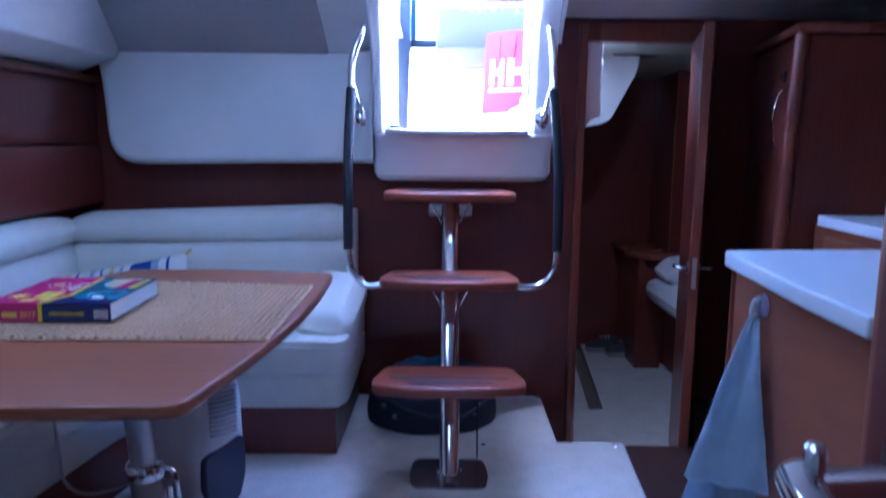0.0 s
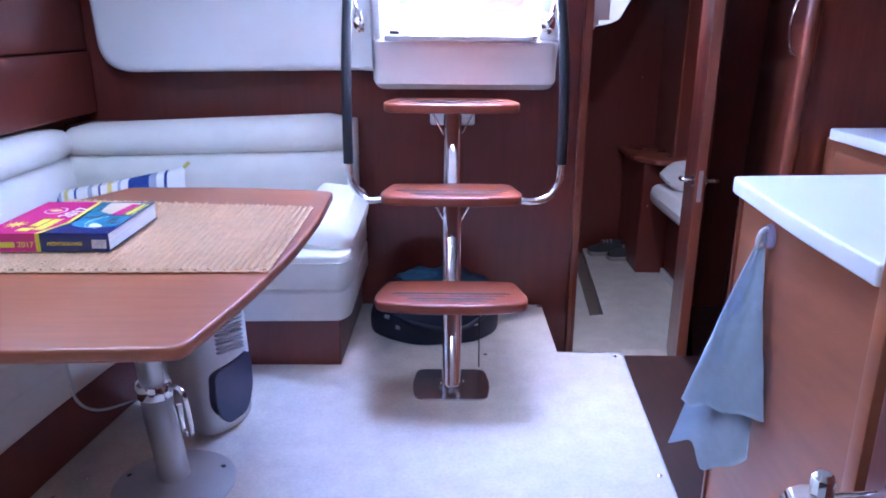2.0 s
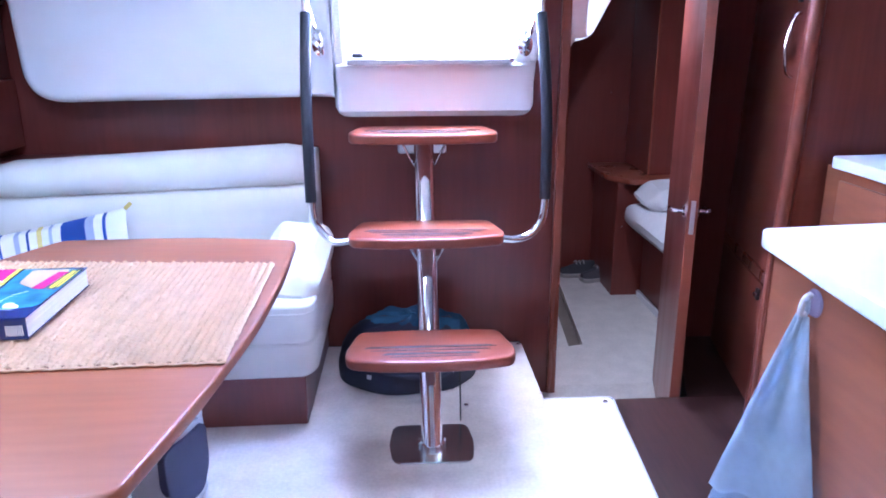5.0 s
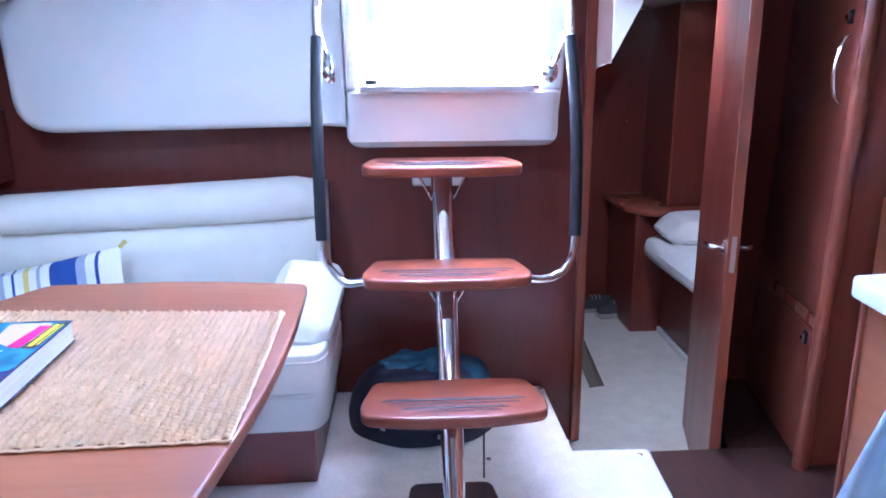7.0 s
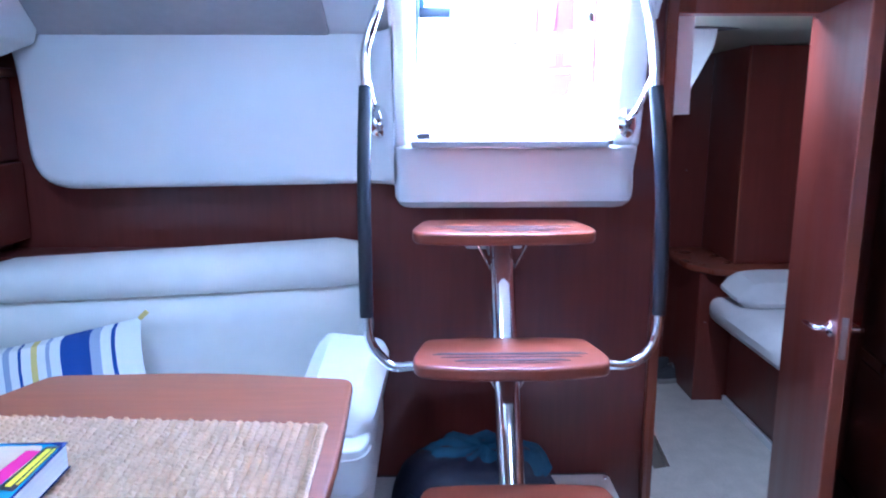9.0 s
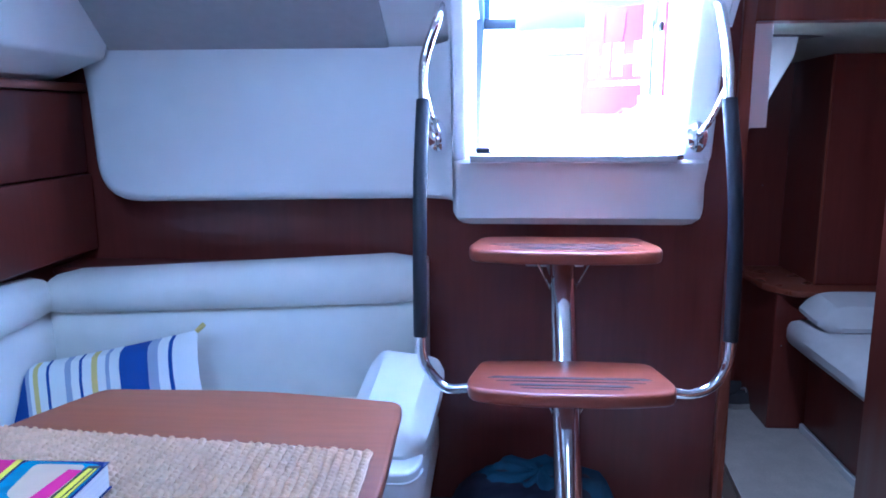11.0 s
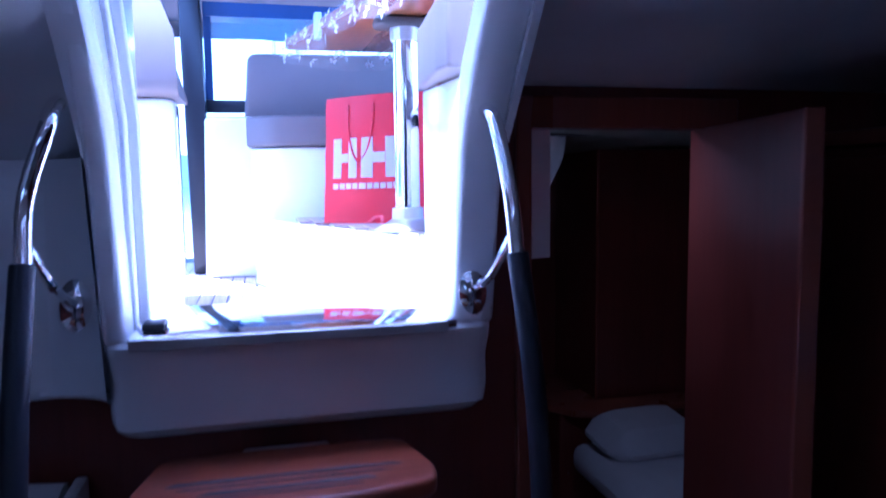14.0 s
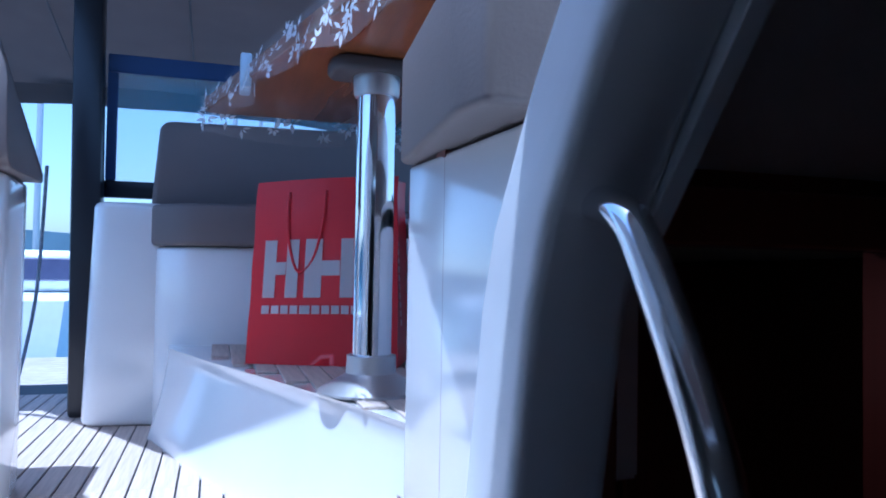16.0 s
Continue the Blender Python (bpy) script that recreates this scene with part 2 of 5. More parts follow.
def tube(path, r, n=12, smooth=6, bm=None):
    """A round bar of radius r (a number or one per path point) along a path."""
    p = spline(path, smooth) if smooth else [Vector(q) for q in path]
    b = bmesh.new()
    rings = []
    s = None
    for i, c in enumerate(p):
        d = (p[min(i + 1, len(p) - 1)] - p[max(i - 1, 0)]).normalized()
        if s is None:
            s = d.cross(Vector((1, 0.1, 0)) if abs(d.z) > 0.7 else Vector((0.013, 0.21, 1)))
        s = (s - d * s.dot(d)).normalized()
        w = s.cross(d)
        rr = r if not isinstance(r, (list, tuple)) else r[min(int(i * len(r) / len(p)), len(r) - 1)]
        rings.append([b.verts.new(c + (s * math.cos(a) + w * math.sin(a)) * rr) for a in [2 * math.pi * k / n for k in range(n)]])
    for i in range(len(rings) - 1):
        for k in range(n):
            b.faces.new((rings[i][k], rings[i][(k + 1) % n], rings[i + 1][(k + 1) % n], rings[i + 1][k]))
    b.faces.new(rings[0][::-1])
    b.faces.new(rings[-1])
    return join(bm, b)


def lathe(profile, c, n=28, bm=None, m=None):
    """A turned shape round the z axis at c: profile of (radius, z)."""
    b = bmesh.new()
    rings = [[b.verts.new((rad * math.cos(2 * math.pi * k / n), rad * math.sin(2 * math.pi * k / n), z)) for k in range(n)] for rad, z in profile]
    for i in range(len(rings) - 1):
        for k in range(n):
            b.faces.new((rings[i][k], rings[i][(k + 1) % n], rings[i + 1][(k + 1) % n], rings[i + 1][k]))
    b.faces.new(rings[0][::-1])
    b.faces.new(rings[-1])
    if m is not None:
        bmesh.ops.transform(b, matrix=m, verts=b.verts)
    bmesh.ops.translate(b, vec=c, verts=b.verts)
    return join(bm, b)


def grid(fn, nu, nv, thick=0.0, bm=None):
    """A sheet fn(u, v) for u, v in 0..1, made solid when thick is given."""
    b = bmesh.new()
    vs = [[b.verts.new(fn(i / nu, j / nv)) for j in range(nv + 1)] for i in range(nu + 1)]
    for i in range(nu):
        for j in range(nv):
            b.faces.new((vs[i][j], vs[i + 1][j], vs[i + 1][j + 1], vs[i][j + 1]))
    if thick:
        bmesh.ops.solidify(b, geom=b.faces[:] + b.edges[:] + b.verts[:], thickness=thick)
    return join(bm, b)


def cushion(x0, x1, y0, y1, z0, z1, puff=0.02, r=0.03, n=10, m=None):
    """A stuffed pad: rounded edges and a slightly crowned top and front."""
    b = box(x0, x1, y0, y1, z0, z1, r, 3)
    bmesh.ops.subdivide_edges(b, edges=[e for e in b.edges if e.calc_length() > 0.12], cuts=n, use_grid_fill=True)
    c = Vector(((x0 + x1) / 2, (y0 + y1) / 2, (z0 + z1) / 2))
    h = Vector(((x1 - x0) / 2, (y1 - y0) / 2, (z1 - z0) / 2))
    for v in b.verts:
        q = v.co - c
        f = [max(0.0, 1 - (q[i] / h[i]) ** 4) for i in range(3)]
        d = Vector((0, 0, 0))
        for i in range(3):
            if abs(abs(q[i]) - h[i]) < 1e-4:
                d[i] = math.copysign(puff, q[i]) * f[(i + 1) % 3] * f[(i + 2) % 3]
        w = noise.noise(v.co * 9.0) * 0.004
        v.co += d + Vector((0, 0, w))
    if m is not None:
        bmesh.ops.transform(b, matrix=m, verts=b.verts)
    return b


# ---- saloon: floor, walls, ceiling ----
def sole():
    bm = box(-1.9, 1.95, -1.35, 2.65, -0.30, -0.008)
    box(-1.9, 0.492, 2.651, 3.2, -0.30, -0.008, bm=bm)
    prism([(1.035, 2.651), (1.95, 2.651), (1.95, 3.2), (1.20, 3.2)], -0.30, -0.008, 'z', bm=bm)
    structure("floor", bm, SOLE, "dark brown varnished wooden cabin sole", "floor")
    bm = box(0.494, 1.16, 2.652, 3.26, -0.33, -0.262, 0.004)
    structure("floor_well", bm, CARPET, "cream carpeted lower floor behind the open door", "floor")


def carpet():
    pts = rounded([(-1.30, 0.55), (0.60, 0.55), (0.682, 1.665), (0.742, 2.56), (0.748, 2.648), (0.492, 2.648), (0.492, 3.17), (-0.36, 3.17), (-0.36, 2.7), (-1.30, 2.7)],
                  [0, 0, 0, 0, 0.035, 0.004, 0.03, 0, 0, 0])
    ob = tagged(new("carpet"), "cream fitted carpet with snap fasteners on the sole", "carpet")
    BASE[ob] = Vector((0, 0, 0))
    part("fabric", prism(pts, -0.008, 0.002, 'z', 0.002, 1), CARPET, ob)
    part("edging", tube([(0.682, 1.665, 0), (0.742, 2.56, 0), (0.75, 2.62, 0), (0.72, 2.651, 0), (0.492, 2.651, 0)], 0.004, 6, 3), CORD, ob, "stitched dark edging")
    for x, y in [(0.665, 1.818), (0.712, 2.612), (0.475, 3.14), (0.20, 2.62), (-0.98, 1.78), (-1.03, 1.69)]:
        part("snap_fastener", lathe([(0.009, 0), (0.009, 0.003), (0.006, 0.006), (0.002, 0.007)], (x, y, 0.002), 12), CHROME, ob, "chrome snap fastener")


def bulkhead():
    y0, y1 = 3.2, 3.235
    bm = prism([(-1.9, -0.30), (0.63, -0.30), (0.63, 1.62), (1.19, 1.62), (1.19, -0.30), (1.95, -0.30), (1.95, 1.95), (0.435, 1.95), (0.435, 1.19), (-0.245, 1.19), (-0.245, 1.95), (-1.9, 1.95)], y0, y1, 'y')
    structure("wall_aft", bm, MAHOG, "dark red mahogany veneered bulkhead", "wall")
    bm = prism([(0.617, -0.26), (0.617, 1.675), (1.21, 1.675), (1.21, -0.26), (1.165, -0.26), (1.165, 1.60), (0.655, 1.60), (0.655, -0.26)], 3.18, 3.26, 'y', 0.004, 1)
    structure("door_frame_1", bm, MAHOG_L, "mahogany door frame in the bulkhead", "door frame")


def ceiling():
    z = 1.9
    bm = bmesh.new()
    # around the companionway slide and two unseen hatch holes added for the lamps
    for x0, x1, y0, y1 in [(-1.9, -1.15, -1.35, 2.45), (-1.15, -0.75, -1.35, 1.2), (-1.15, -0.75, 1.8, 2.45), (-0.75, -0.32, -1.35, 2.45),
                           (-0.32, 0.32, -1.35, 0.13), (-0.32, 0.32, 0.77, 2.0), (0.32, 0.5, -1.35, 2.0), (0.5, 1.95, -1.35, 2.45), (-0.32, -0.26, 2.0, 2.45), (0.47, 0.5, 2.0, 2.45)]:
        box(x0, x1, y0, y1, z, z + 0.05, bm=bm)
    prism([(2.44, 1.90), (3.2, 1.70), (3.2, 1.75), (2.44, 1.95)], 0.48, 1.95, 'x', bm=bm)
    prism([(2.44, 1.90), (3.11, 1.53), (3.2, 1.53), (3.2, 1.95), (2.44, 1.95)], -1.9, -0.2625, 'x', bm=bm)
    structure("ceiling", bm, LINER, "white moulded headliner with sloping aft end", "ceiling")
    # panes closing the added hatch holes above the fill lamps, out of view
    bm = box(-0.36, 0.36, 0.09, 0.81, 1.955, 1.97)
    box(-1.19, -0.71, 1.16, 1.84, 1.955, 1.97, bm=bm)
    ob = structure("added_hatch_panes", bm, WHITEPL, "unseen white panes added over the two ceiling lamps", "window")


def hull_sides():
    bm = box(-1.95, -1.55, -1.35, 3.2, -0.3, 2.0)
    structure("wall_port", bm, MAHOG, "mahogany lined hull side", "wall")
    bm = box(1.95, 2.0, -1.35, 3.2, -0.3, 2.0)
    structure("wall_starboard", bm, MAHOG, "mahogany lined hull side behind the galley", "wall")
    bm = box(-1.95, 2.0, -1.40, -1.35, -0.3, 2.0)
    structure("wall_forward", bm, LINER, "white forward bulkhead", "wall")
    # sloping white coachroof side over the settee
    bm = prism([(-1.56, 1.42), (-1.345, 1.5), (-1.22, 1.905), (-1.60, 1.905)], -1.34, 3.09, 'y', 0.01, 2)
    structure("trim", bm, LINER, "white moulded coachroof side", "trim")


def side_lockers():
    """Overhead lockers along the hull above the settee back."""
    for y0, y1 in [(-0.9, 0.5), (0.505, 1.9), (1.905, 3.19)]:
        ob = thing("wall_locker", (-1.5, (y0 + y1) / 2, 0.92), "mahogany wall locker above the settee back", "locker", "lockers along the hull")
        part("lower_panel", box(-1.55, -1.48, y0, y1, 0.88, 1.135, 0.004, 1), MAHOG, ob)
        part("door", box(-1.55, -1.50 + 0.01, y0 + 0.004, y1 - 0.004, 1.14, 1.40, 0.006, 2), MAHOG, ob)
        part("top_rail", box(-1.55, -1.47, y0, y1, 1.403, 1.43, 0.006, 2), MAHOG_L, ob)
        part("knob", lathe([(0.012, 0), (0.012, 0.006), (0.008, 0.014), (0.001, 0.016)], (-1.488, y1 - 0.95, 1.185), 14, m=pose(0, 0, 0, 0, 90, 0)), CHROME, ob, "small chrome knob")


# ---- companionway ----
def fairing():
    """White underside of the cockpit seat, running on into the companionway frame."""
    pts = rounded([(-1.455, 1.53), (-1.425, 1.42), (-1.375, 1.055), (-0.255, 1.073), (-0.255, 1.53)], [0, 0.05, 0.13, 0, 0], 7)
    b = prism(pts, 3.035, 3.198, 'y')
    ed = [e for e in b.edges if all(abs(v.co.y - 3.035) < 1e-4 for v in e.verts) and max(v.co.x for v in e.verts) < -0.256 + 1e-9 or
          (all(abs(v.co.y - 3.035) < 1e-4 and v.co.z < 1.1 for v in e.verts))]
    bmesh.ops.bevel(b, geom=ed, offset=0.035, segments=5, profile=0.5, affect='EDGES')
    for v in b.verts:
        if v.co.y < 3.15:
            v.co.y += 0.07 * max(0, v.co.z - 1.1) / 0.42
    # hollow sweep from the flat panel out to the frame's edge
    sec = [(2.962, 1.073), (2.955, 1.10), (2.935, 1.20), (2.905, 1.36), (2.87, 1.53)]
    rings = []
    for y1, z in sec:
        y0 = 3.035 + 0.07 * max(0, z - 1.1) / 0.42 + 0.002
        row = []
        for k in range(13):
            t = k / 12
            e = 1 - math.sqrt(max(0.0, 1 - t * t))
            row.append((-0.385 + 0.131 * t, y0 + (y1 - y0) * (0.35 * t * t + 0.65 * e), z))
        rings.append(row)
    first = [(x, y + 0.025, z + 0.0) for x, y, z in rings[0]]
    rings[0] = [(x, y, z + 0.012) for x, y, z in rings[0]]
    rings.insert(0, first)
    rings.insert(0, [(x, 3.198, z) for x, y, z in first])
    g = bmesh.new()
    vs = [[g.verts.new(p) for p in row] for row in rings]
    for i in range(len(vs) - 1):
        for k in range(12):
            g.faces.new((vs[i][k], vs[i][k + 1], vs[i + 1][k + 1], vs[i + 1][k]))
    join(b, g)
    structure("cockpit_seat_moulding", b, GEL, "white moulded underside of the cockpit seat", "moulding", 50)
    # grey lining panel on the slope above it
    ob = thing("ceiling_panel", (-0.9, 2.8, 1.6), "grey padded headliner panel held by screws", "panel")
    a = math.atan2(1.90 - 1.53, 2.44 - 3.11)
    m = Matrix.Translation((0, 3.095, 1.531)) @ Matrix.Rotation(a, 4, 'X')
    b = prism(rounded([(-1.345, -0.01), (-0.455, -0.012), (-0.455, 0.70), (-1.345, 0.70)], 0.01, 3), 0.0, -0.016, 'z', 0.004, 2)
    bmesh.ops.transform(b, matrix=m, verts=b.verts)
    part("board", b, GREYP, ob)
    for x, v in [(-1.30, 0.03), (-0.485, 0.03), (-1.30, 0.66), (-0.485, 0.66)]:
        b = lathe([(0.011, -0.016), (0.010, -0.021), (0.003, -0.023)], (0, 0, 0), 12)
        bmesh.ops.transform(b, matrix=m @ Matrix.Translation((x, v, 0)), verts=b.verts)
        part("screw", b, CHROME, ob, "chrome screw cap")


SECT = [(2.985, 1.03), (2.935, 1.20), (2.905, 1.36), (2.87, 1.53), (2.845, 1.595), (2.77, 1.70), (2.66, 1.82), (2.56, 1.92), (2.50, 1.98)]


def surround():
    """White moulded frame of the companionway: two cheeks, a box under the sill and the cockpit bulkhead."""
    bm = bmesh.new()
    for xa, xb in [(-0.252, -0.212), (0.395, 0.478)]:
        back = [(y + 0.10, z) for y, z in SECT]
        lift = 0.14
        prism([(y, max(z, 1.03 + lift)) for y, z in SECT] + [(y, max(z, 1.03 + lift)) for y, z in back[::-1]], xa, xb, 'x', 0.012, 3, bm=bm)
    structure("companionway_frame", bm, GEL, "white moulded frame round the companionway", "frame")
    # box under the sill, concave below its lip
    prof = [(2.950, 1.199), (2.936, 1.197), (2.929, 1.188), (2.932, 1.17), (2.944, 1.145), (2.958, 1.12), (2.955, 1.06), (2.962, 1.025), (2.99, 1.003), (3.2, 1.001), (3.2, 1.199)]
    b = bmesh.new()
    xs = [(-0.254, 0.035), (-0.242, 0.012), (-0.225, 0.003), (-0.20, 0), (0.42, 0), (0.448, 0.003), (0.465, 0.012), (0.477, 0.035)]
    rings = [[b.verts.new((x, min(y + (d if y < 3.15 else 0), 3.2), max(z, 1.003 + d))) for y, z in prof] for x, d in xs]
    for i in range(len(rings) - 1):
        for j in range(len(prof)):
            k = (j + 1) % len(prof)
            b.faces.new((rings[i][j], rings[i + 1][j], rings[i + 1][k], rings[i][k]))
    b.faces.new(rings[0])
    b.faces.new(rings[-1][::-1])
    structure("sill_box", b, GEL, "white moulded box under the companionway sill", "moulding")
    sl = thing("companionway_sill", (0.09, 2.95, 1.2), "polished steel sill plate of the companionway with a latch", "sill")
    part("plate", box(-0.202, 0.388, 2.885, 3.21, 1.20, 1.216, 0.003, 2), CHROME, sl)
    part("lip", box(-0.20, 0.37, 2.880, 2.886, 1.193, 1.214, 0.002, 1), STEEL, sl)
    part("latch", box(-0.185, -0.145, 2.93, 2.985, 1.216, 1.232, 0.005, 2), BLACKP, sl, "black latch")
    # slide rails and washboard groove on the port side
    for x, y0, y1, mt in [(-0.205, 3.02, 3.05, GEL), (-0.190, 3.075, 3.10, GEL)]:
        b = prism([(y0, 1.2), (y1, 1.2), (y1 - 0.02, 1.6), (y1 - 0.25, 1.98), (y0 - 0.25, 1.98), (y0 - 0.02, 1.6)], x - 0.02, x, 'x', 0.003, 1)
        structure("washboard_guide", b, mt, "white washboard guide beside the companionway", "guide")


def ladder():
    ob = thing("companionway_ladder", (0.065, 2.36, 0), "companionway ladder with three mahogany treads on a chrome pole", "ladder")
    part("pole", tube([(0.065, 2.35, 0.004), (0.065, 2.905, 0.906)], 0.036, 24, 0), CHROME, ob, "chrome pole")
    b = prism(rounded([(-0.062, 2.252), (0.19, 2.252), (0.205, 2.37), (0.19, 2.485), (-0.062, 2.485), (-0.077, 2.37)], 0.035), 0.002, 0.008, 'z', 0.002, 1)
    part("base_plate", b, PLATE, ob, "polished foot plate")
    part("pole_foot", lathe([(0.046, 0.008), (0.046, 0.02), (0.040, 0.026)], (0.065, 2.365, 0)), CHROME, ob)
    for name, yf, yb, z, w in [("tread", 2.205, 2.455, 0.375, 0.262), ("tread", 2.47, 2.72, 0.675, 0.258), ("tread", 2.705, 2.955, 0.973, 0.262)]:
        c = 0.060
        pts = rounded([(c - w + 0.012, yf + 0.028), (c - w * 0.45, yf), (c + w * 0.45, yf), (c + w - 0.012, yf + 0.028), (c + w, yf + 0.09), (c + w - 0.035, yb - 0.01), (c + w * 0.4, yb), (c - w * 0.4, yb), (c - w + 0.035, yb - 0.01), (c - w, yf + 0.09)],
                      [0.03, 0.06, 0.06, 0.03, 0.03, 0.03, 0.06, 0.06, 0.03, 0.03])
        t = part(name, prism(pts, z - 0.036, z, 'z', 0.010, 3), TREADW, ob, "varnished mahogany tread")
        for k, (u, yo) in enumerate([(0.205, 0.105), (0.185, 0.085), (0.15, 0.056), (0.125, 0.040)]):
            g = prism(rounded([(c - u, yf + yo), (c + u, yf + yo), (c + u - 0.02, yf + yo + (0.012 if k % 2 == 0 else 0.004)), (c - u + 0.02, yf + yo + (0.012 if k % 2 == 0 else 0.004))], 0.003, 2), z - 0.001, z + 0.0015, 'z')
            part("grip_strip", g, DARKGRIP, t, "grey anti-slip strip")
        yp = 2.35 + 0.585 * (z - 0.10) / 0.955
        for s in (-1, 1):
            part("strut", tube([(c + 0.005 + s * 0.034, yp - 0.012, z - 0.14), (c + 0.005 + s * 0.085, yp - 0.03, z - 0.036)], 0.004, 8, 0), CHROME, ob, "thin chrome strut")
    part("top_bracket", box(-0.03, 0.165, 3.165, 3.198, 0.835, 0.89, 0.012, 3), GEL, ob, "white bracket on the bulkhead")
    part("top_arm", box(0.03, 0.10, 2.93, 3.166, 0.86, 0.885, 0.006, 2), STEEL, ob)
    part("ladder_wire", tube([(0.165, 2.52, 0.34), (0.168, 2.50, 0.15), (0.17, 2.50, 0.01)], 0.003, 6, 4), BLACKP, ob)


def handrail(side):
    s, xr, xt = (-1, -0.318, -0.196) if side < 0 else (1, 0.462, 0.318)
    yo = 0.0 if side > 0 else 0.05
    ob = thing("handrail", (xr, 2.62, 0.62), "chrome handrail with a black grip beside the ladder", "handrail", "ladder handrails")
    xk = xt - s * 0.02
    top = 1.60
    xe = 0.436 if side > 0 else -0.285
    part("lower_bend", tube([(xk, 2.60, 0.640), (xt + s * 0.045, 2.605, 0.632), (xr - s * 0.045, 2.615, 0.648), (xr - s * 0.008, 2.622, 0.70), (xr, 2.628, 0.78)], 0.0135, 14, 6), CHROME, ob, "bent chrome tube")
    xg, yg = (0.440, 2.690) if side > 0 else (-0.319, 2.760)
    part("grip", tube([(xr, 2.627, 0.765), (xr + s * 0.001, 2.637, 0.95), (xr * 0.6 + xg * 0.4 + s * 0.003, 2.655 + (0.03 if side < 0 else 0), 1.15), (xg, yg, 1.362)], 0.0185, 14, 5), RUBBER, ob, "black rubber grip")
    part("upper_tube", tube([(xg, yg, 1.355), (xg, yg + 0.035, 1.46), (xe, 2.782 + yo * 0.4, 1.568), (xe - s * 0.003, 2.81 + yo * 0.4, 1.600), (xe - s * 0.004, 2.855, 1.612)], 0.0135, 14, 6), CHROME, ob, "chrome tube")
    xb, yb = (0.428, 2.917) if side > 0 else (-0.300, 2.975)
    part("bracket_arm", tube([(xg, yg + 0.012, 1.40), (xb + s * 0.004, yb - 0.117, 1.315), (xb, yb - 0.022, 1.272)], 0.0085, 10, 5), CHROME, ob, "chrome bracket arm")
    b = lathe([(0.028, 0), (0.028, 0.004), (0.020, 0.012), (0.010, 0.016)], (0, 0, 0), 18)
    for v in b.verts:
        v.co.y *= 1.7
    bmesh.ops.transform(b, matrix=pose(xb, yb, 1.265, 78, 0, 0), verts=b.verts)
    part("bracket_foot", b, CHROME, ob, "oval chrome foot")


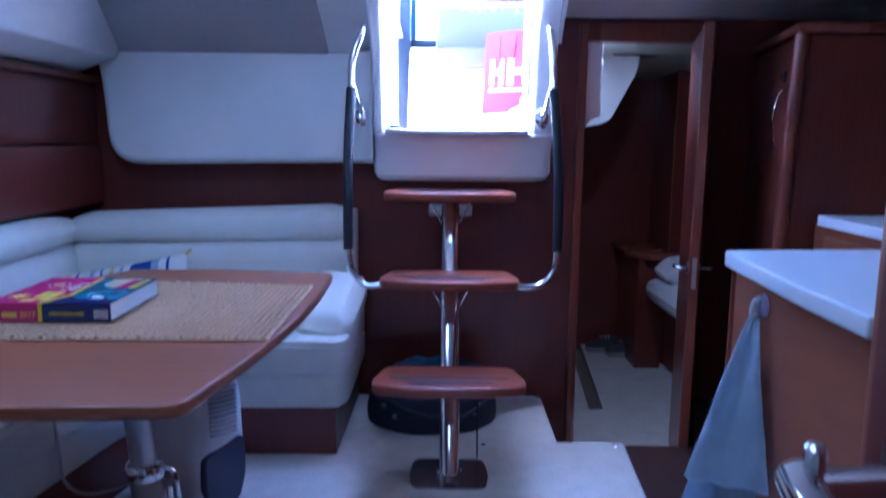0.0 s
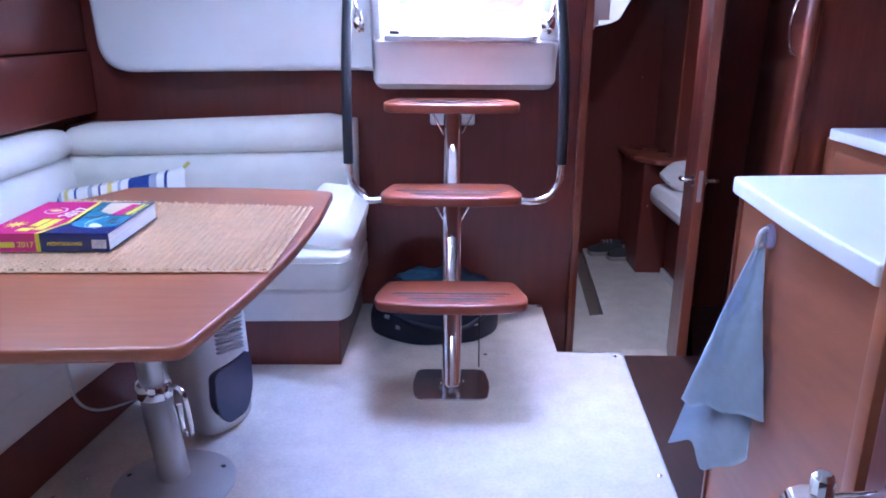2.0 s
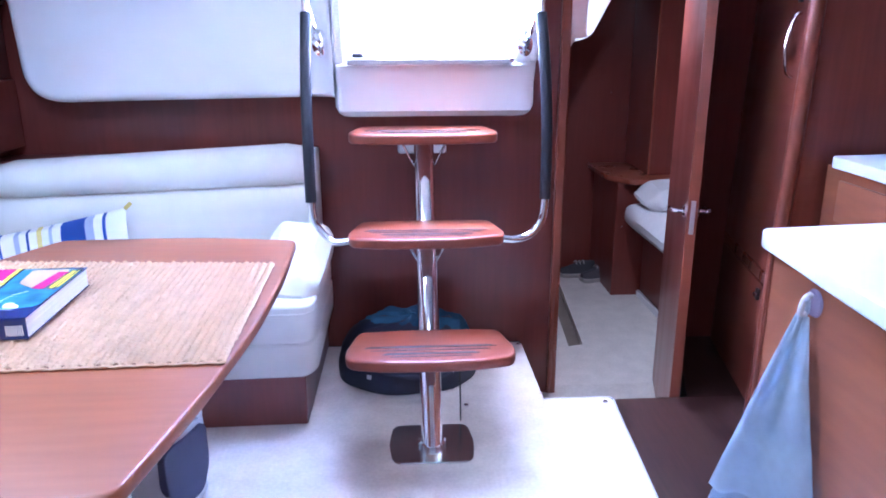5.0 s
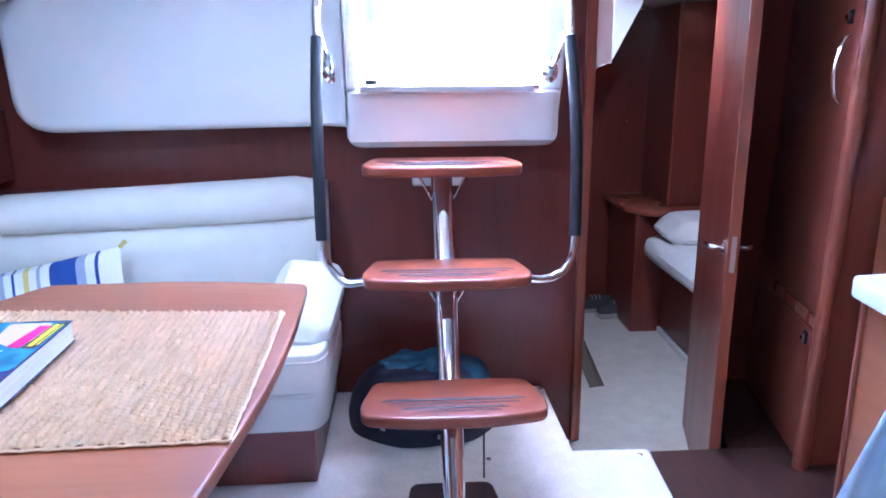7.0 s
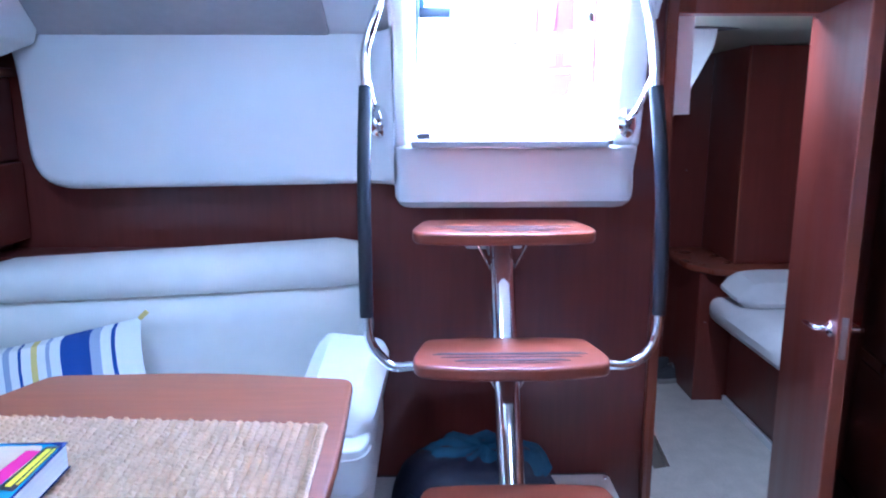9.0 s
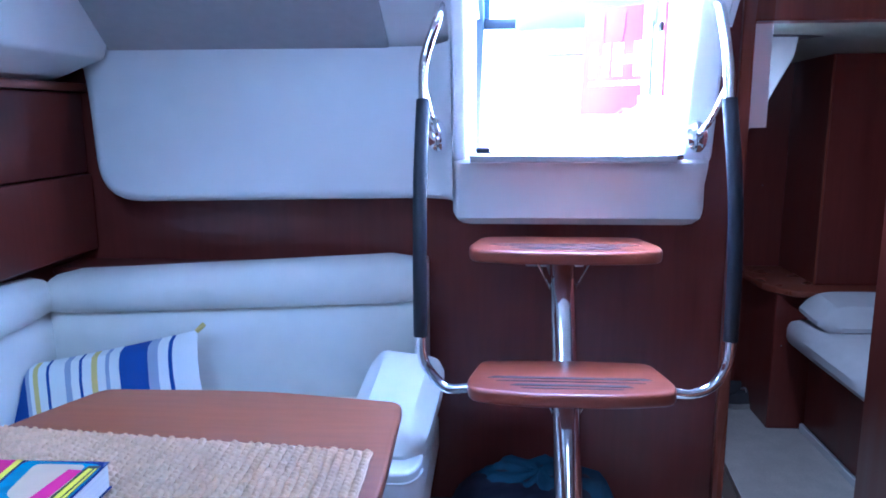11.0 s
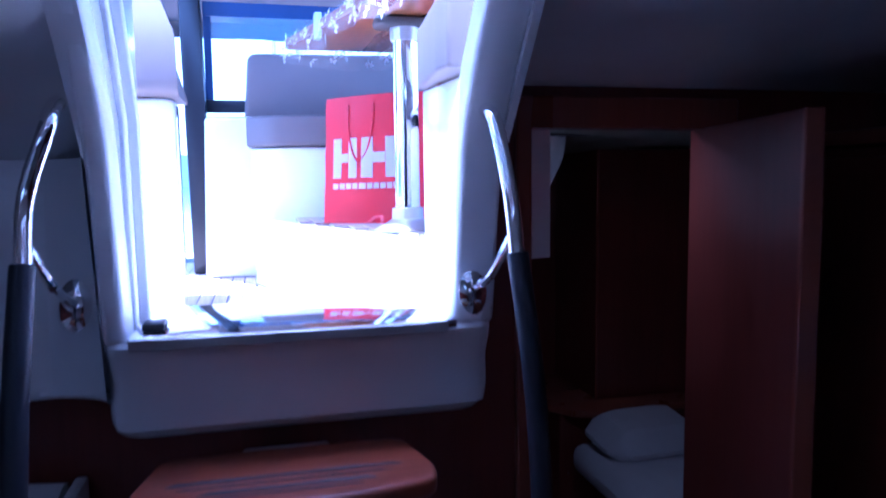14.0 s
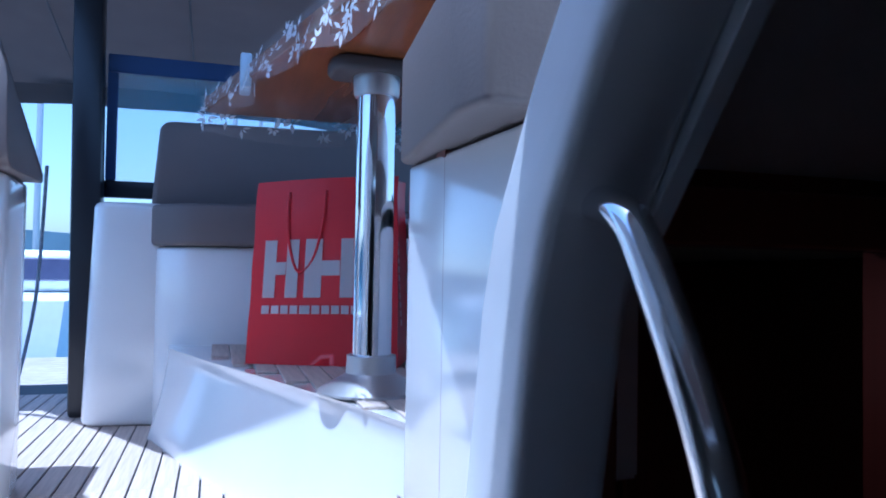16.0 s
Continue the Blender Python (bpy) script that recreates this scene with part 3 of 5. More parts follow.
# ---- settee ----
def settee():
    ob = thing("settee", (-0.9, 2.9, 0), "white leatherette corner settee on a mahogany base", "settee")
    base = [(-1.55, 0.25), (-1.15, 0.25), (-1.13, 1.3), (-1.09, 1.75), (-1.03, 2.2), (-0.98, 2.45), (-0.94, 2.515), (-0.357, 2.526), (-0.345, 3.19), (-1.55, 3.19)]
    part("base", prism(base, 0, 0.188, 'z', 0.004, 1), MAHOG, ob, "mahogany base")
    low = [(-1.5, 0.27), (-1.14, 0.27), (-1.12, 1.3), (-1.075, 1.8), (-1.02, 2.2), (-0.91, 2.485), (-0.345, 2.502), (-0.315, 2.56), (-0.315, 3.18), (-1.5, 3.18)]
    part("lower_cushion", prism(rounded(low, [0, 0.03, 0.1, 0.1, 0.1, 0.1, 0.03, 0.03, 0, 0], 4), 0.19, 0.310, 'z', 0.018, 4), VINYL, ob)
    up = [(-1.5, 0.27), (-1.12, 0.27), (-1.10, 1.3), (-1.055, 1.8), (-1.0, 2.2), (-0.89, 2.48), (-0.338, 2.497), (-0.312, 2.55), (-0.318, 3.18), (-1.5, 3.18)]
    part("seat_cushion", prism(rounded(up, [0, 0.03, 0.1, 0.1, 0.1, 0.1, 0.03, 0.03, 0, 0], 4), 0.313, 0.448, 'z', 0.034, 5), VINYL, ob, "white leatherette seat")

    for zz, oo in ((0.3115, low), (0.419, up)):
        ro = rounded(oo, [0, 0.03, 0.1, 0.1, 0.1, 0.1, 0.03, 0.03, 0, 0], 4)
        run = [(x, y, zz) for x, y in ro if -1.4 < x and (y > 0.3 and y < 3.1)]
        part("piping", tube(run, 0.0035, 6, 0), VINYL, ob)

    def back(u0, u1, low0, low1, along):
        sec = [(0.0, 0.45), (0.018, 0.45), (0.034, 0.56), (0.040, 0.66), (0.034, 0.725), (0.012, 0.742), (0.010, 0.748), (0.030, 0.756), (0.046, 0.79), (0.050, 0.83), (0.036, 0.878), (0.0, 0.905), (-0.06, 0.915), (-0.10, 0.905), (-0.12, 0.86), (-0.12, 0.45)]
        b = bmesh.new()
        n = 14
        rings = []
        for i in range(n + 1):
            t = i / n
            w = 0.02 * (1 - (2 * t - 1) ** 6)
            e = 0.018 * max(0, abs(2 * t - 1) - 0.93) / 0.07
            zc = low0 + (low1 - low0) * t
            rings.append([b.verts.new(along(u0 + (u1 - u0) * t, d - 0.012 + w * 0.6 - e * (1 if d > -0.05 else 0), (z if z < 0.748 else 0.748 + (z - 0.748) * zc) - (e if z > 0.85 else 0))) for d, z in sec])
        m = len(sec)
        for i in range(n):
            for j in range(m):
                b.faces.new((rings[i][j], rings[i + 1][j], rings[i + 1][(j + 1) % m], rings[i][(j + 1) % m]))
        b.faces.new(rings[0][::-1])
        b.faces.new(rings[-1])
        return b
    part("backrest", back(-1.46, -0.375, 0.72, 0.89, lambda u, d, z: Vector((u, 3.035 + (u + 0.375) * 0.18 - d, z))), VINYL, ob, "white rolled backrest", 50)
    part("backrest", back(0.30, 2.87, 0.70, 0.72, lambda u, d, z: Vector((-1.45 + d, u, z))), VINYL, ob, "white rolled backrest", 50)
    part("end_panel", prism([(2.885, 0.19), (3.19, 0.19), (3.19, 0.865), (3.03, 0.865), (2.94, 0.6)], -0.372, -0.345, 'x', 0.006, 2), VINYL, ob)
    part("back_shelf", box(-1.55, -0.40, 3.03, 3.195, 0.825, 0.845, 0.003, 1), MAHOG, ob)
    # bolster at the open end
    b = cushion(-0.10, 0.10, -0.18, 0.18, -0.06, 0.06, 0.014, 0.035, 8)
    for v in b.verts:
        v.co.z *= 0.95 + 0.1 * (v.co.y + 0.2) / 0.4
    bmesh.ops.transform(b, matrix=pose(-0.40, 2.755, 0.515, 22, 5, -6), verts=b.verts)
    solo("bolster_cushion", b, VINYL, "white leatherette bolster cushion on the settee end", "cushion")
    # forward return of the settee
    fo = thing("settee_return", (-0.9, 0.6, 0), "cream leatherette settee seat on a mahogany base", "settee")
    part("base", box(-0.97, -0.45, 0.1, 0.80, 0.002, 0.19, 0.004, 1), MAHOG, fo)
    part("seat_cushion", prism(rounded([(-0.895, 0.0), (-0.40, 0.0), (-0.385, 0.85), (-0.44, 0.905), (-0.915, 1.08)], [0, 0.03, 0.04, 0.06, 0]), 0.19, 0.455, 'z', 0.03, 4), VINYL, fo)


def striped_pillow(m):
    """A stuffed cushion of stripes: each band is cut from one pillow shape."""
    ob = tagged(new("striped_cushion"), "blue, white and yellow striped cushion on the settee", "cushion")
    BASE[ob] = Vector((0, 0, 0))
    W, H = 0.56, 0.26
    bands = [(0, .05, CUSHW), (.05, .165, CUSHB), (.165, .185, CUSHG), (.185, .205, CUSHW), (.205, .23, CUSHY), (.23, .27, CUSHW), (.27, .285, CUSHB), (.285, .36, CUSHW),
             (.36, .39, CUSHG), (.39, .43, CUSHW), (.43, .445, CUSHB), (.445, .49, CUSHW), (.49, .52, CUSHY), (.52, .56, CUSHW), (.56, .58, CUSHG), (.58, .63, CUSHW), (.63, .77, CUSHB), (.77, .82, CUSHG), (.82, .87, CUSHW), (.87, .89, CUSHB), (.89, 1.0, CUSHW)]

    def surf(u, v, s):
        a, c = 2 * u - 1, 2 * v - 1
        t = 0.062 * max(0, (1 - a ** 4)) ** 0.6 * max(0, (1 - c ** 4)) ** 0.6 + 0.002
        pin = 1 - 0.06 * (1 - abs(c) ** 2) if abs(a) > 0.5 else 1
        wr = 0.004 * noise.noise(Vector((u * 7, v * 7, s)))
        return m @ Vector((a * W / 2 * (1 - 0.05 * (1 - c * c)), c * H / 2 * (1 - 0.05 * (1 - a * a)), s * (t + wr)))
    for u0, u1, mt in bands:
        b = bmesh.new()
        for s in (-1, 1):
            grid(lambda u, v: surf(u0 + (u1 - u0) * u, v, s), 2, 12, bm=b)
        part("stripe", b, mt, ob)
    for c in (-1, 1):
        part("corner_tassel", tube([m @ Vector((W / 2 * 0.98, c * H / 2 * 0.97, 0)), m @ Vector((W / 2 + 0.02, c * (H / 2 + 0.012), 0.005))], 0.007, 8, 0), CUSHY, ob)


# ---- table ----
def saloon_table():
    ob = thing("saloon_table", (-0.72, 1.76, 0), "varnished mahogany saloon table on a grey pedestal", "table")
    pts = rounded([(-0.386, 1.062), (-0.345, 1.30), (-0.312, 1.6), (-0.303, 1.9), (-0.314, 2.228), (-0.62, 2.275), (-0.965, 2.265), (-1.075, 2.03), (-1.09, 1.6), (-1.05, 1.055), (-0.70, 1.043)],
                  [0.03, 0.1, 0.1, 0.1, 0.03, 0.1, 0.03, 0.1, 0.1, 0.05, 0.1])
    part("tabletop", prism(pts, 0.724, 0.75, 'z', 0.007, 3), TABLEW, ob, "mahogany tabletop")
    part("base_disc", lathe([(0.168, 0.0), (0.168, 0.006), (0.155, 0.014), (0.06, 0.03), (0.045, 0.034)], (-0.722, 1.76, 0.002), 40), GREYPAINT, ob, "grey round foot")
    for k in range(5):
        a = k * 1.2566 + 0.5
        part("foot_screw", lathe([(0.009, 0), (0.008, 0.004), (0.002, 0.005)], (-0.722 + 0.135 * math.cos(a), 1.76 + 0.135 * math.sin(a), 0.016), 10), BLACKP, ob)
    lc = part("lower_column", lathe([(0.044, 0.03), (0.042, 0.30), (0.040, 0.305)], (-0.722, 1.76, 0), 28), STEEL, ob, "grey alloy column")
    uc = part("upper_column", lathe([(0.033, 0.30), (0.033, 0.70), (0.05, 0.715), (0.05, 0.724)], (-0.722, 1.76, 0), 28), STEEL, ob)
    c = part("collar", lathe([(0.047, 0.285), (0.048, 0.29), (0.048, 0.318), (0.044, 0.325), (0.035, 0.327)], (-0.722, 1.76, 0), 28), CHROME, ob, "chrome clamp collar")
    cl = part("clamp_lever", tube([(-0.675, 1.745, 0.318), (-0.645, 1.73, 0.322), (-0.628, 1.722, 0.30), (-0.628, 1.722, 0.20), (-0.643, 1.73, 0.185), (-0.655, 1.735, 0.20), (-0.652, 1.735, 0.27)], 0.007, 10, 5), CHROME, c, "chrome clamp lever")
    for o in (lc, uc, c, cl):
        o.data.transform(Matrix(((1, 0, -0.10, 0.004), (0, 1, 0, 0), (0, 0, 1, 0), (0, 0, 0, 1))))


def placemat():
    """Woven straw runner: rows of plaited lozenges on a wavy-edged sheet."""
    COLS, ROWS = 48, 46
    NU, NV = COLS * 6, ROWS * 6
    A, B, C, D = Vector((-1.03, 1.412, 0)), Vector((-0.334, 1.432, 0)), Vector((-0.338, 1.99, 0)), Vector((-1.06, 2.05, 0))

    def fn(u, v):
        p = (A * (1 - u) + B * u) * (1 - v) + (D * (1 - u) + C * u) * v
        col = min(int(u * COLS), COLS - 1)
        s = (u * COLS - col) * 2 - 1
        ph = v * ROWS + 0.5 * (col % 2) + 0.16 * s + 0.25 * noise.noise(Vector((col * 0.37, v * 3, 1)))
        lobe = abs(math.sin(math.pi * ph)) ** 0.55 * max(0.0, 1 - s * s) ** 0.45
        k = 0.85 + 0.3 * noise.noise(Vector((col * 1.7, math.floor(ph) * 1.3, 5)))
        h = 0.009 * lobe * k + 0.0008 * noise.noise(Vector((u * 160, v * 40, 0)))
        e = 0.0022 * noise.noise(Vector((u * 40, v * 40, 3)))
        return Vector((p.x + e, p.y + e, 0.7535 + h))
    ob = thing("placemat", (-0.69, 1.72, 0.752), "woven natural straw mat on the saloon table", "mat")
    part("weave", grid(fn, NU, NV, -0.0028), STRAW, ob, "", 75)
    # twisted straw along each edge
    for nm, P, Q in [("edge_braid", A, B), ("edge_braid", D, C), ("edge_braid", B, C), ("edge_braid", A, D)]:
        run = [P.lerp(Q, k / 60) + Vector((0.002 * noise.noise(Vector((k * 0.6, P.y, 2))), 0.002 * noise.noise(Vector((k * 0.6, P.x, 7))), 0.7545 + 0.0010 * math.sin(k * 2.1))) for k in range(61)]
        part(nm, tube(run, 0.0024, 8, 0), STRAW, ob)


def text(s, size, m, mt, name, parent, label, ext=0.0004):
    cu = bpy.data.curves.new(name, 'FONT')
    cu.body, cu.size, cu.extrude = s, size, ext
    cu.align_x, cu.align_y = 'CENTER', 'CENTER'
    tmp = bpy.data.objects.new("tmp", cu)
    scene.collection.objects.link(tmp)
    bpy.context.view_layer.update()
    me = bpy.data.meshes.new_from_object(tmp.evaluated_get(bpy.context.evaluated_depsgraph_get()))
    bpy.data.objects.remove(tmp)
    me.materials.clear()
    me.materials.append(mt)
    me.transform(m)
    ob = new(name, me)
    ob.parent = parent
    if parent in BASE:
        ob.matrix_parent_inverse = Matrix.Translation(-BASE[parent])
    return tagged(ob, label)


def book():
    """A thick almanac, spine towards the near table edge."""
    W, D, T = 0.275, 0.300, 0.042
    M = pose(-0.985, 1.528, 0.7625, 0, 0, 1.5)
    ob = thing("book", (-0.85, 1.66, 0.76), "thick paperback almanac with a pink and blue cover", "book")

    def pl(pts, z0, z1, mt, name, parent=ob, r=0.0, label=""):
        b = prism(pts, z0, z1, 'z', r, 1)
        bmesh.ops.transform(b, matrix=M, verts=b.verts)
        return part(name, b, mt, parent, label)
    pl([(0.002, 0.004), (W - 0.003, 0.004), (W - 0.003, D - 0.002), (0.002, D - 0.002)], 0.0015, T - 0.0015, PAPER, "page_block", label="thick block of pages")
    pl([(0, 0), (W, 0), (W, D), (0, D)], 0, 0.0012, DBLUE, "back_cover")
    f = pl([(0, 0), (W, 0), (W, D), (0, D)], T - 0.0012, T, DBLUE, "front_cover")
    sp = pl([(0.122, 0), (W, 0), (W, 0.003), (0.122, 0.003)], 0, T, DBLUE, "spine")
    pl([(0, -0.0006), (0.115, -0.0006), (0.115, 0.003), (0, 0.003)], 0, T + 0.0002, PINK, "spine_band", sp)
    pl([(0.115, -0.0006), (0.124, -0.0006), (0.124, 0.003), (0.115, 0.003)], 0, T + 0.0002, YELL, "spine_stripe", sp)
    pl([(0, 0), (0.115, 0), (0.142, 0.09), (0.128, D), (0, D)], T, T + 0.0004, PINK, "pink_field", f)
    pl([(0.115, 0), (0.124, 0), (0.152, 0.09), (0.138, D), (0.128, D), (0.142, 0.09)], T, T + 0.0005, YELL, "yellow_band", f)
    pl(rounded([(0.155, 0.075), (0.20, 0.045), (W - 0.004, 0.06), (W - 0.004, D - 0.01), (0.142, D), (0.158, 0.12)], 0.02), T, T + 0.0004, SEAB, "sea_photo", f)
    pl(rounded([(0.175, 0.20), (0.225, 0.16), (0.25, 0.20), (0.245, D - 0.012), (0.165, D - 0.012)], 0.012), T + 0.0004, T + 0.0007, SAND, "beach_photo", f)
    surf = [(0.232, 0.045), (0.205, 0.055), (0.190, 0.085), (0.196, 0.125), (0.216, 0.150)]
    b = tube([M @ Vector((x, y, T + 0.0003)) for x, y in surf], 0.0006, 6, 5)
    part("surf_line", b, PWHITE, f, "white printed surf")
    pl(rounded([(0.208, 0.056), (0.238, 0.052), (0.236, 0.066), (0.214, 0.085), (0.203, 0.082)], 0.008), T + 0.0004, T + 0.0007, PWHITE, "surf_foam", f)
    pl([(0.214, 0.165), (0.240, 0.160), (0.248, 0.270), (0.226, 0.272)], T + 0.0007, T + 0.0010, PINK, "pink_flash", f)
    pl([(0.243, 0.158), (0.268, 0.152), (0.270, 0.285), (0.250, 0.285)], T + 0.0007, T + 0.0010, BLACKP, "black_flash", f)
    pl([(0.249, 0.166), (0.258, 0.164), (0.262, 0.275), (0.254, 0.276)], T + 0.0010, T + 0.0013, YELL, "yellow_flash", f)
    pl([(0.262, 0.17), (0.266, 0.169), (0.268, 0.275), (0.265, 0.276)], T + 0.0010, T + 0.0013, YELL, "yellow_flash", f)
    for rad, k, mt, nm in [(0.030, 0.0, PWHITE, "seal_ring"), (0.027, 0.0003, PINK, "seal_field"), (0.017, 0.0006, YELL, "seal_bar")]:
        b = lathe([(rad, 0), (rad, 0.0004)], (0, 0, 0), 28)
        for v in b.verts:
            v.co.x *= 0.85
            v.co.y *= 1.0 if mt is not YELL else 0.55
        bmesh.ops.transform(b, matrix=M @ pose(0.065, 0.205, T + 0.0004 + k, 0, 0, 0), verts=b.verts)
        part(nm, b, mt, f)
    star = [(0.036 + (0.026 if k % 2 == 0 else 0.010) * math.cos(k * math.pi / 9), 0.075 + (0.030 if k % 2 == 0 else 0.011) * math.sin(k * math.pi / 9)) for k in range(18)]
    pl(star, T + 0.0004, T + 0.0008, YELL, "yellow_burst", f)
    text("2017", 0.046, M @ pose(0.120, 0.185, T + 0.0010, 0, 0, 80), PWHITE, "year_print", f, "white printed year")
    text("2017", 0.018, M @ pose(0.092, -0.0008, 0.016, 90, 0, 0), YELL, "year_print", sp, "yellow printed year")
    text("MÉDITERRANÉE", 0.011, M @ pose(0.178, -0.0003, 0.018, 90, 0, 0), YELL, "title_print", sp, "yellow printed title")
    # unreadable lines as bars
    for x0, y0, x1, y1 in [(0.072, 0.060, 0.092, 0.125), (0.096, 0.030, 0.118, 0.125), (0.060, 0.020, 0.090, 0.045)]:
        pl([(x0, y0), (x1, y0), (x1 + 0.004, y1), (x0 + 0.004, y1)], T + 0.0004, T + 0.0007, YELL, "title_bar", f)
    for x0, x1 in [(0.012, 0.018), (0.035, 0.068)]:
        pl([(x0, -0.0009), (x1, -0.0009), (x1, 0.0), (x0, 0.0)], 0.010, 0.022, YELL, "spine_bar", sp)
    for k in range(9):
        x = 0.238 + k * 0.0036
        pl([(x, -0.0005), (x + 0.002, -0.0005), (x + 0.002, 0.001), (x, 0.001)], 0.008, 0.028, PWHITE, "barcode_bar", sp)


def dehumidifier():
    ob = thing("dehumidifier", (-0.76, 2.16, 0), "white plastic dehumidifier with a smoked water tank on the carpet", "dehumidifier")
    M = pose(-0.770, 2.150, 0.002, 0, 0, -30)

    def put(b, name, mt, parent=ob, label=""):
        bmesh.ops.transform(b, matrix=M, verts=b.verts)
        return part(name, b, mt, parent, label)
    b = bmesh.new()
    rings = []
    for z, s in [(0.0, 0.93), (0.02, 1.0), (0.20, 1.03), (0.36, 1.0), (0.43, 0.94), (0.465, 0.82), (0.475, 0.6)]:
        o = rounded([(-0.145 * s, -0.10 * s), (0.145 * s, -0.10 * s), (0.165 * s, 0), (0.145 * s, 0.105 * s), (-0.145 * s, 0.105 * s)], 0.05, 5)
        rings.append([b.verts.new((x, y, z)) for x, y in o])
    for i in range(len(rings) - 1):
        n = len(rings[0])
        for k in range(n):
            b.faces.new((rings[i][k], rings[i][(k + 1) % n], rings[i + 1][(k + 1) % n], rings[i + 1][k]))
    b.faces.new(rings[-1])
    b.faces.new(rings[0][::-1])
    put(b, "body", WHITEPL, label="white rounded plastic body")
    o = rounded([(-0.085, 0.225), (0.075, 0.25), (0.075, 0.12), (0.045, 0.04), (-0.04, 0.03), (-0.085, 0.10)], 0.03)
    b = prism(o, 0.136, 0.1715, 'x', 0.003, 1)
    put(b, "water_tank", TANK, label="smoked blue tank window")
    for k in range(11):
        b = box(0.15, 0.169, -0.055, 0.05, 0.272 + k * 0.0145, 0.278 + k * 0.0145, 0.002, 1)
        for v in b.verts:
            v.co.z += v.co.y * -0.12
        put(b, "vent_slot", GREYPAINT, label="vent slot")
    part("power_cord", tube([(-0.86, 2.16, 0.11), (-0.949, 2.05, 0.105), (-0.955, 1.85, 0.185), (-0.94, 1.72, 0.286), (-0.917, 1.66, 0.39), (-0.90, 1.62, 0.485), (-0.895, 1.60, 0.60), (-0.90, 1.60, 0.722)], 0.004, 8, 8), CORD, ob, "grey power cord")


def duffel():
    ob = thing("duffel_bag", (0.0, 2.93, 0), "dark navy duffel bag with a teal cloth on top", "bag")

    def fn(u, v):
        a = u * 2 * math.pi
        h = math.sin(v * math.pi / 2)
        r = math.cos(v * math.pi / 2) ** 0.45 if v < 1 else 0
        k = 1 + 0.05 * noise.noise(Vector((math.cos(a) * 2, math.sin(a) * 2, v * 3)))
        return Vector((-0.005 + 0.275 * r * k * math.cos(a), 2.925 + 0.215 * r * k * math.sin(a), 0.004 + 0.215 * h * k))
    part("body", grid(fn, 40, 14), NAVY, ob, "navy nylon body", 80)

    def fn2(u, v):
        a = u * 2 * math.pi
        vv = 0.46 + 0.54 * v
        h, r = math.sin(vv * math.pi / 2), math.cos(vv * math.pi / 2) ** 0.45 if v < 1 else 0
        k = 1.04 + 0.09 * noise.noise(Vector((math.cos(a) * 3, math.sin(a) * 3, v * 4 + 7)))
        return Vector((0.015 + 0.25 * r * k * math.cos(a), 2.955 + 0.18 * r * k * math.sin(a), 0.02 + 0.20 * h * k))
    part("cloth", grid(fn2, 40, 12), TEAL, ob, "crumpled teal cloth", 80)
    for u, v, w in [(0.62, 0.28, 0.018), (0.66, 0.18, 0.012), (0.86, 0.22, 0.016), (0.89, 0.30, 0.010), (0.78, 0.10, 0.012)]:
        part("printed_mark", grid(lambda a, c: fn(u + (a - 0.5) * w, v + (c - 0.5) * 0.05) + Vector((0, -0.003, 0.001)), 3, 2, 0.001), PWHITE, ob, "small white printed mark")
    part("strap", tube([(-0.22, 2.80, 0.14), (-0.08, 2.70, 0.10), (0.10, 2.70, 0.08), (0.22, 2.82, 0.10)], 0.010, 8, 8), NAVY, ob)


# ---- galley ----
def galley():
    ob = thing("galley_counter", (1.0, 1.3, 0), "mahogany galley counter unit with a white worktop", "counter")
    part("side_panel", prism([(0.705, 1.583), (0.722, 1.575), (0.722, 0.976), (0.702, 0.976)], -0.008, 0.895, 'z', 0.003, 1), MAHOG_H, ob, "mahogany side panel")
    part("corner_strip", box(0.698, 0.716, 1.578, 1.59, -0.008, 0.894, 0.003, 1), MAHOG_L, ob)
    part("body", prism([(0.724, 0.976), (1.95, 0.976), (1.95, 1.58), (0.724, 1.575)], -0.008, 0.894, 'z', 0.003, 1), MAHOG_H, ob)
    part("end_panel", box(0.652, 1.95, 0.930, 0.965, -0.008, 1.10, 0.006, 2), MAHOG_H, ob, "mahogany end panel")
    pts = rounded([(0.681, 1.600), (1.95, 1.72), (1.95, 0.968), (0.649, 0.968), (0.652, 1.20)], [0.018, 0, 0, 0, 0.1], 5)
    part("worktop", prism(pts, 0.8955, 0.932, 'z', 0.006, 3), CTOP, ob, "plain white worktop")
    o2 = thing("galley_unit", (1.6, 2.0, 0), "mahogany galley unit with drawers under a white worktop", "counter")
    part("body", box(1.345, 1.95, 1.735, 2.49, -0.008, 0.894, 0.003, 1), MAHOG_H, o2)
    part("drawer", box(1.332, 1.345, 1.98, 2.40, 0.73, 0.86, 0.004, 2), MAHOG_H, o2)
    part("drawer", box(1.332, 1.345, 1.74, 1.97, 0.73, 0.86, 0.004, 2), MAHOG_H, o2)
    part("worktop", prism(rounded([(1.315, 2.43), (1.95, 2.49), (1.95, 1.735), (1.315, 1.735)], [0.02, 0, 0, 0], 4), 0.8955, 0.932, 'z', 0.005, 3), CTOP, o2, "plain white worktop")
    part("sink_lid", box(1.50, 1.85, 1.85, 2.3, 0.932, 0.937, 0.002, 1), STEEL, o2)


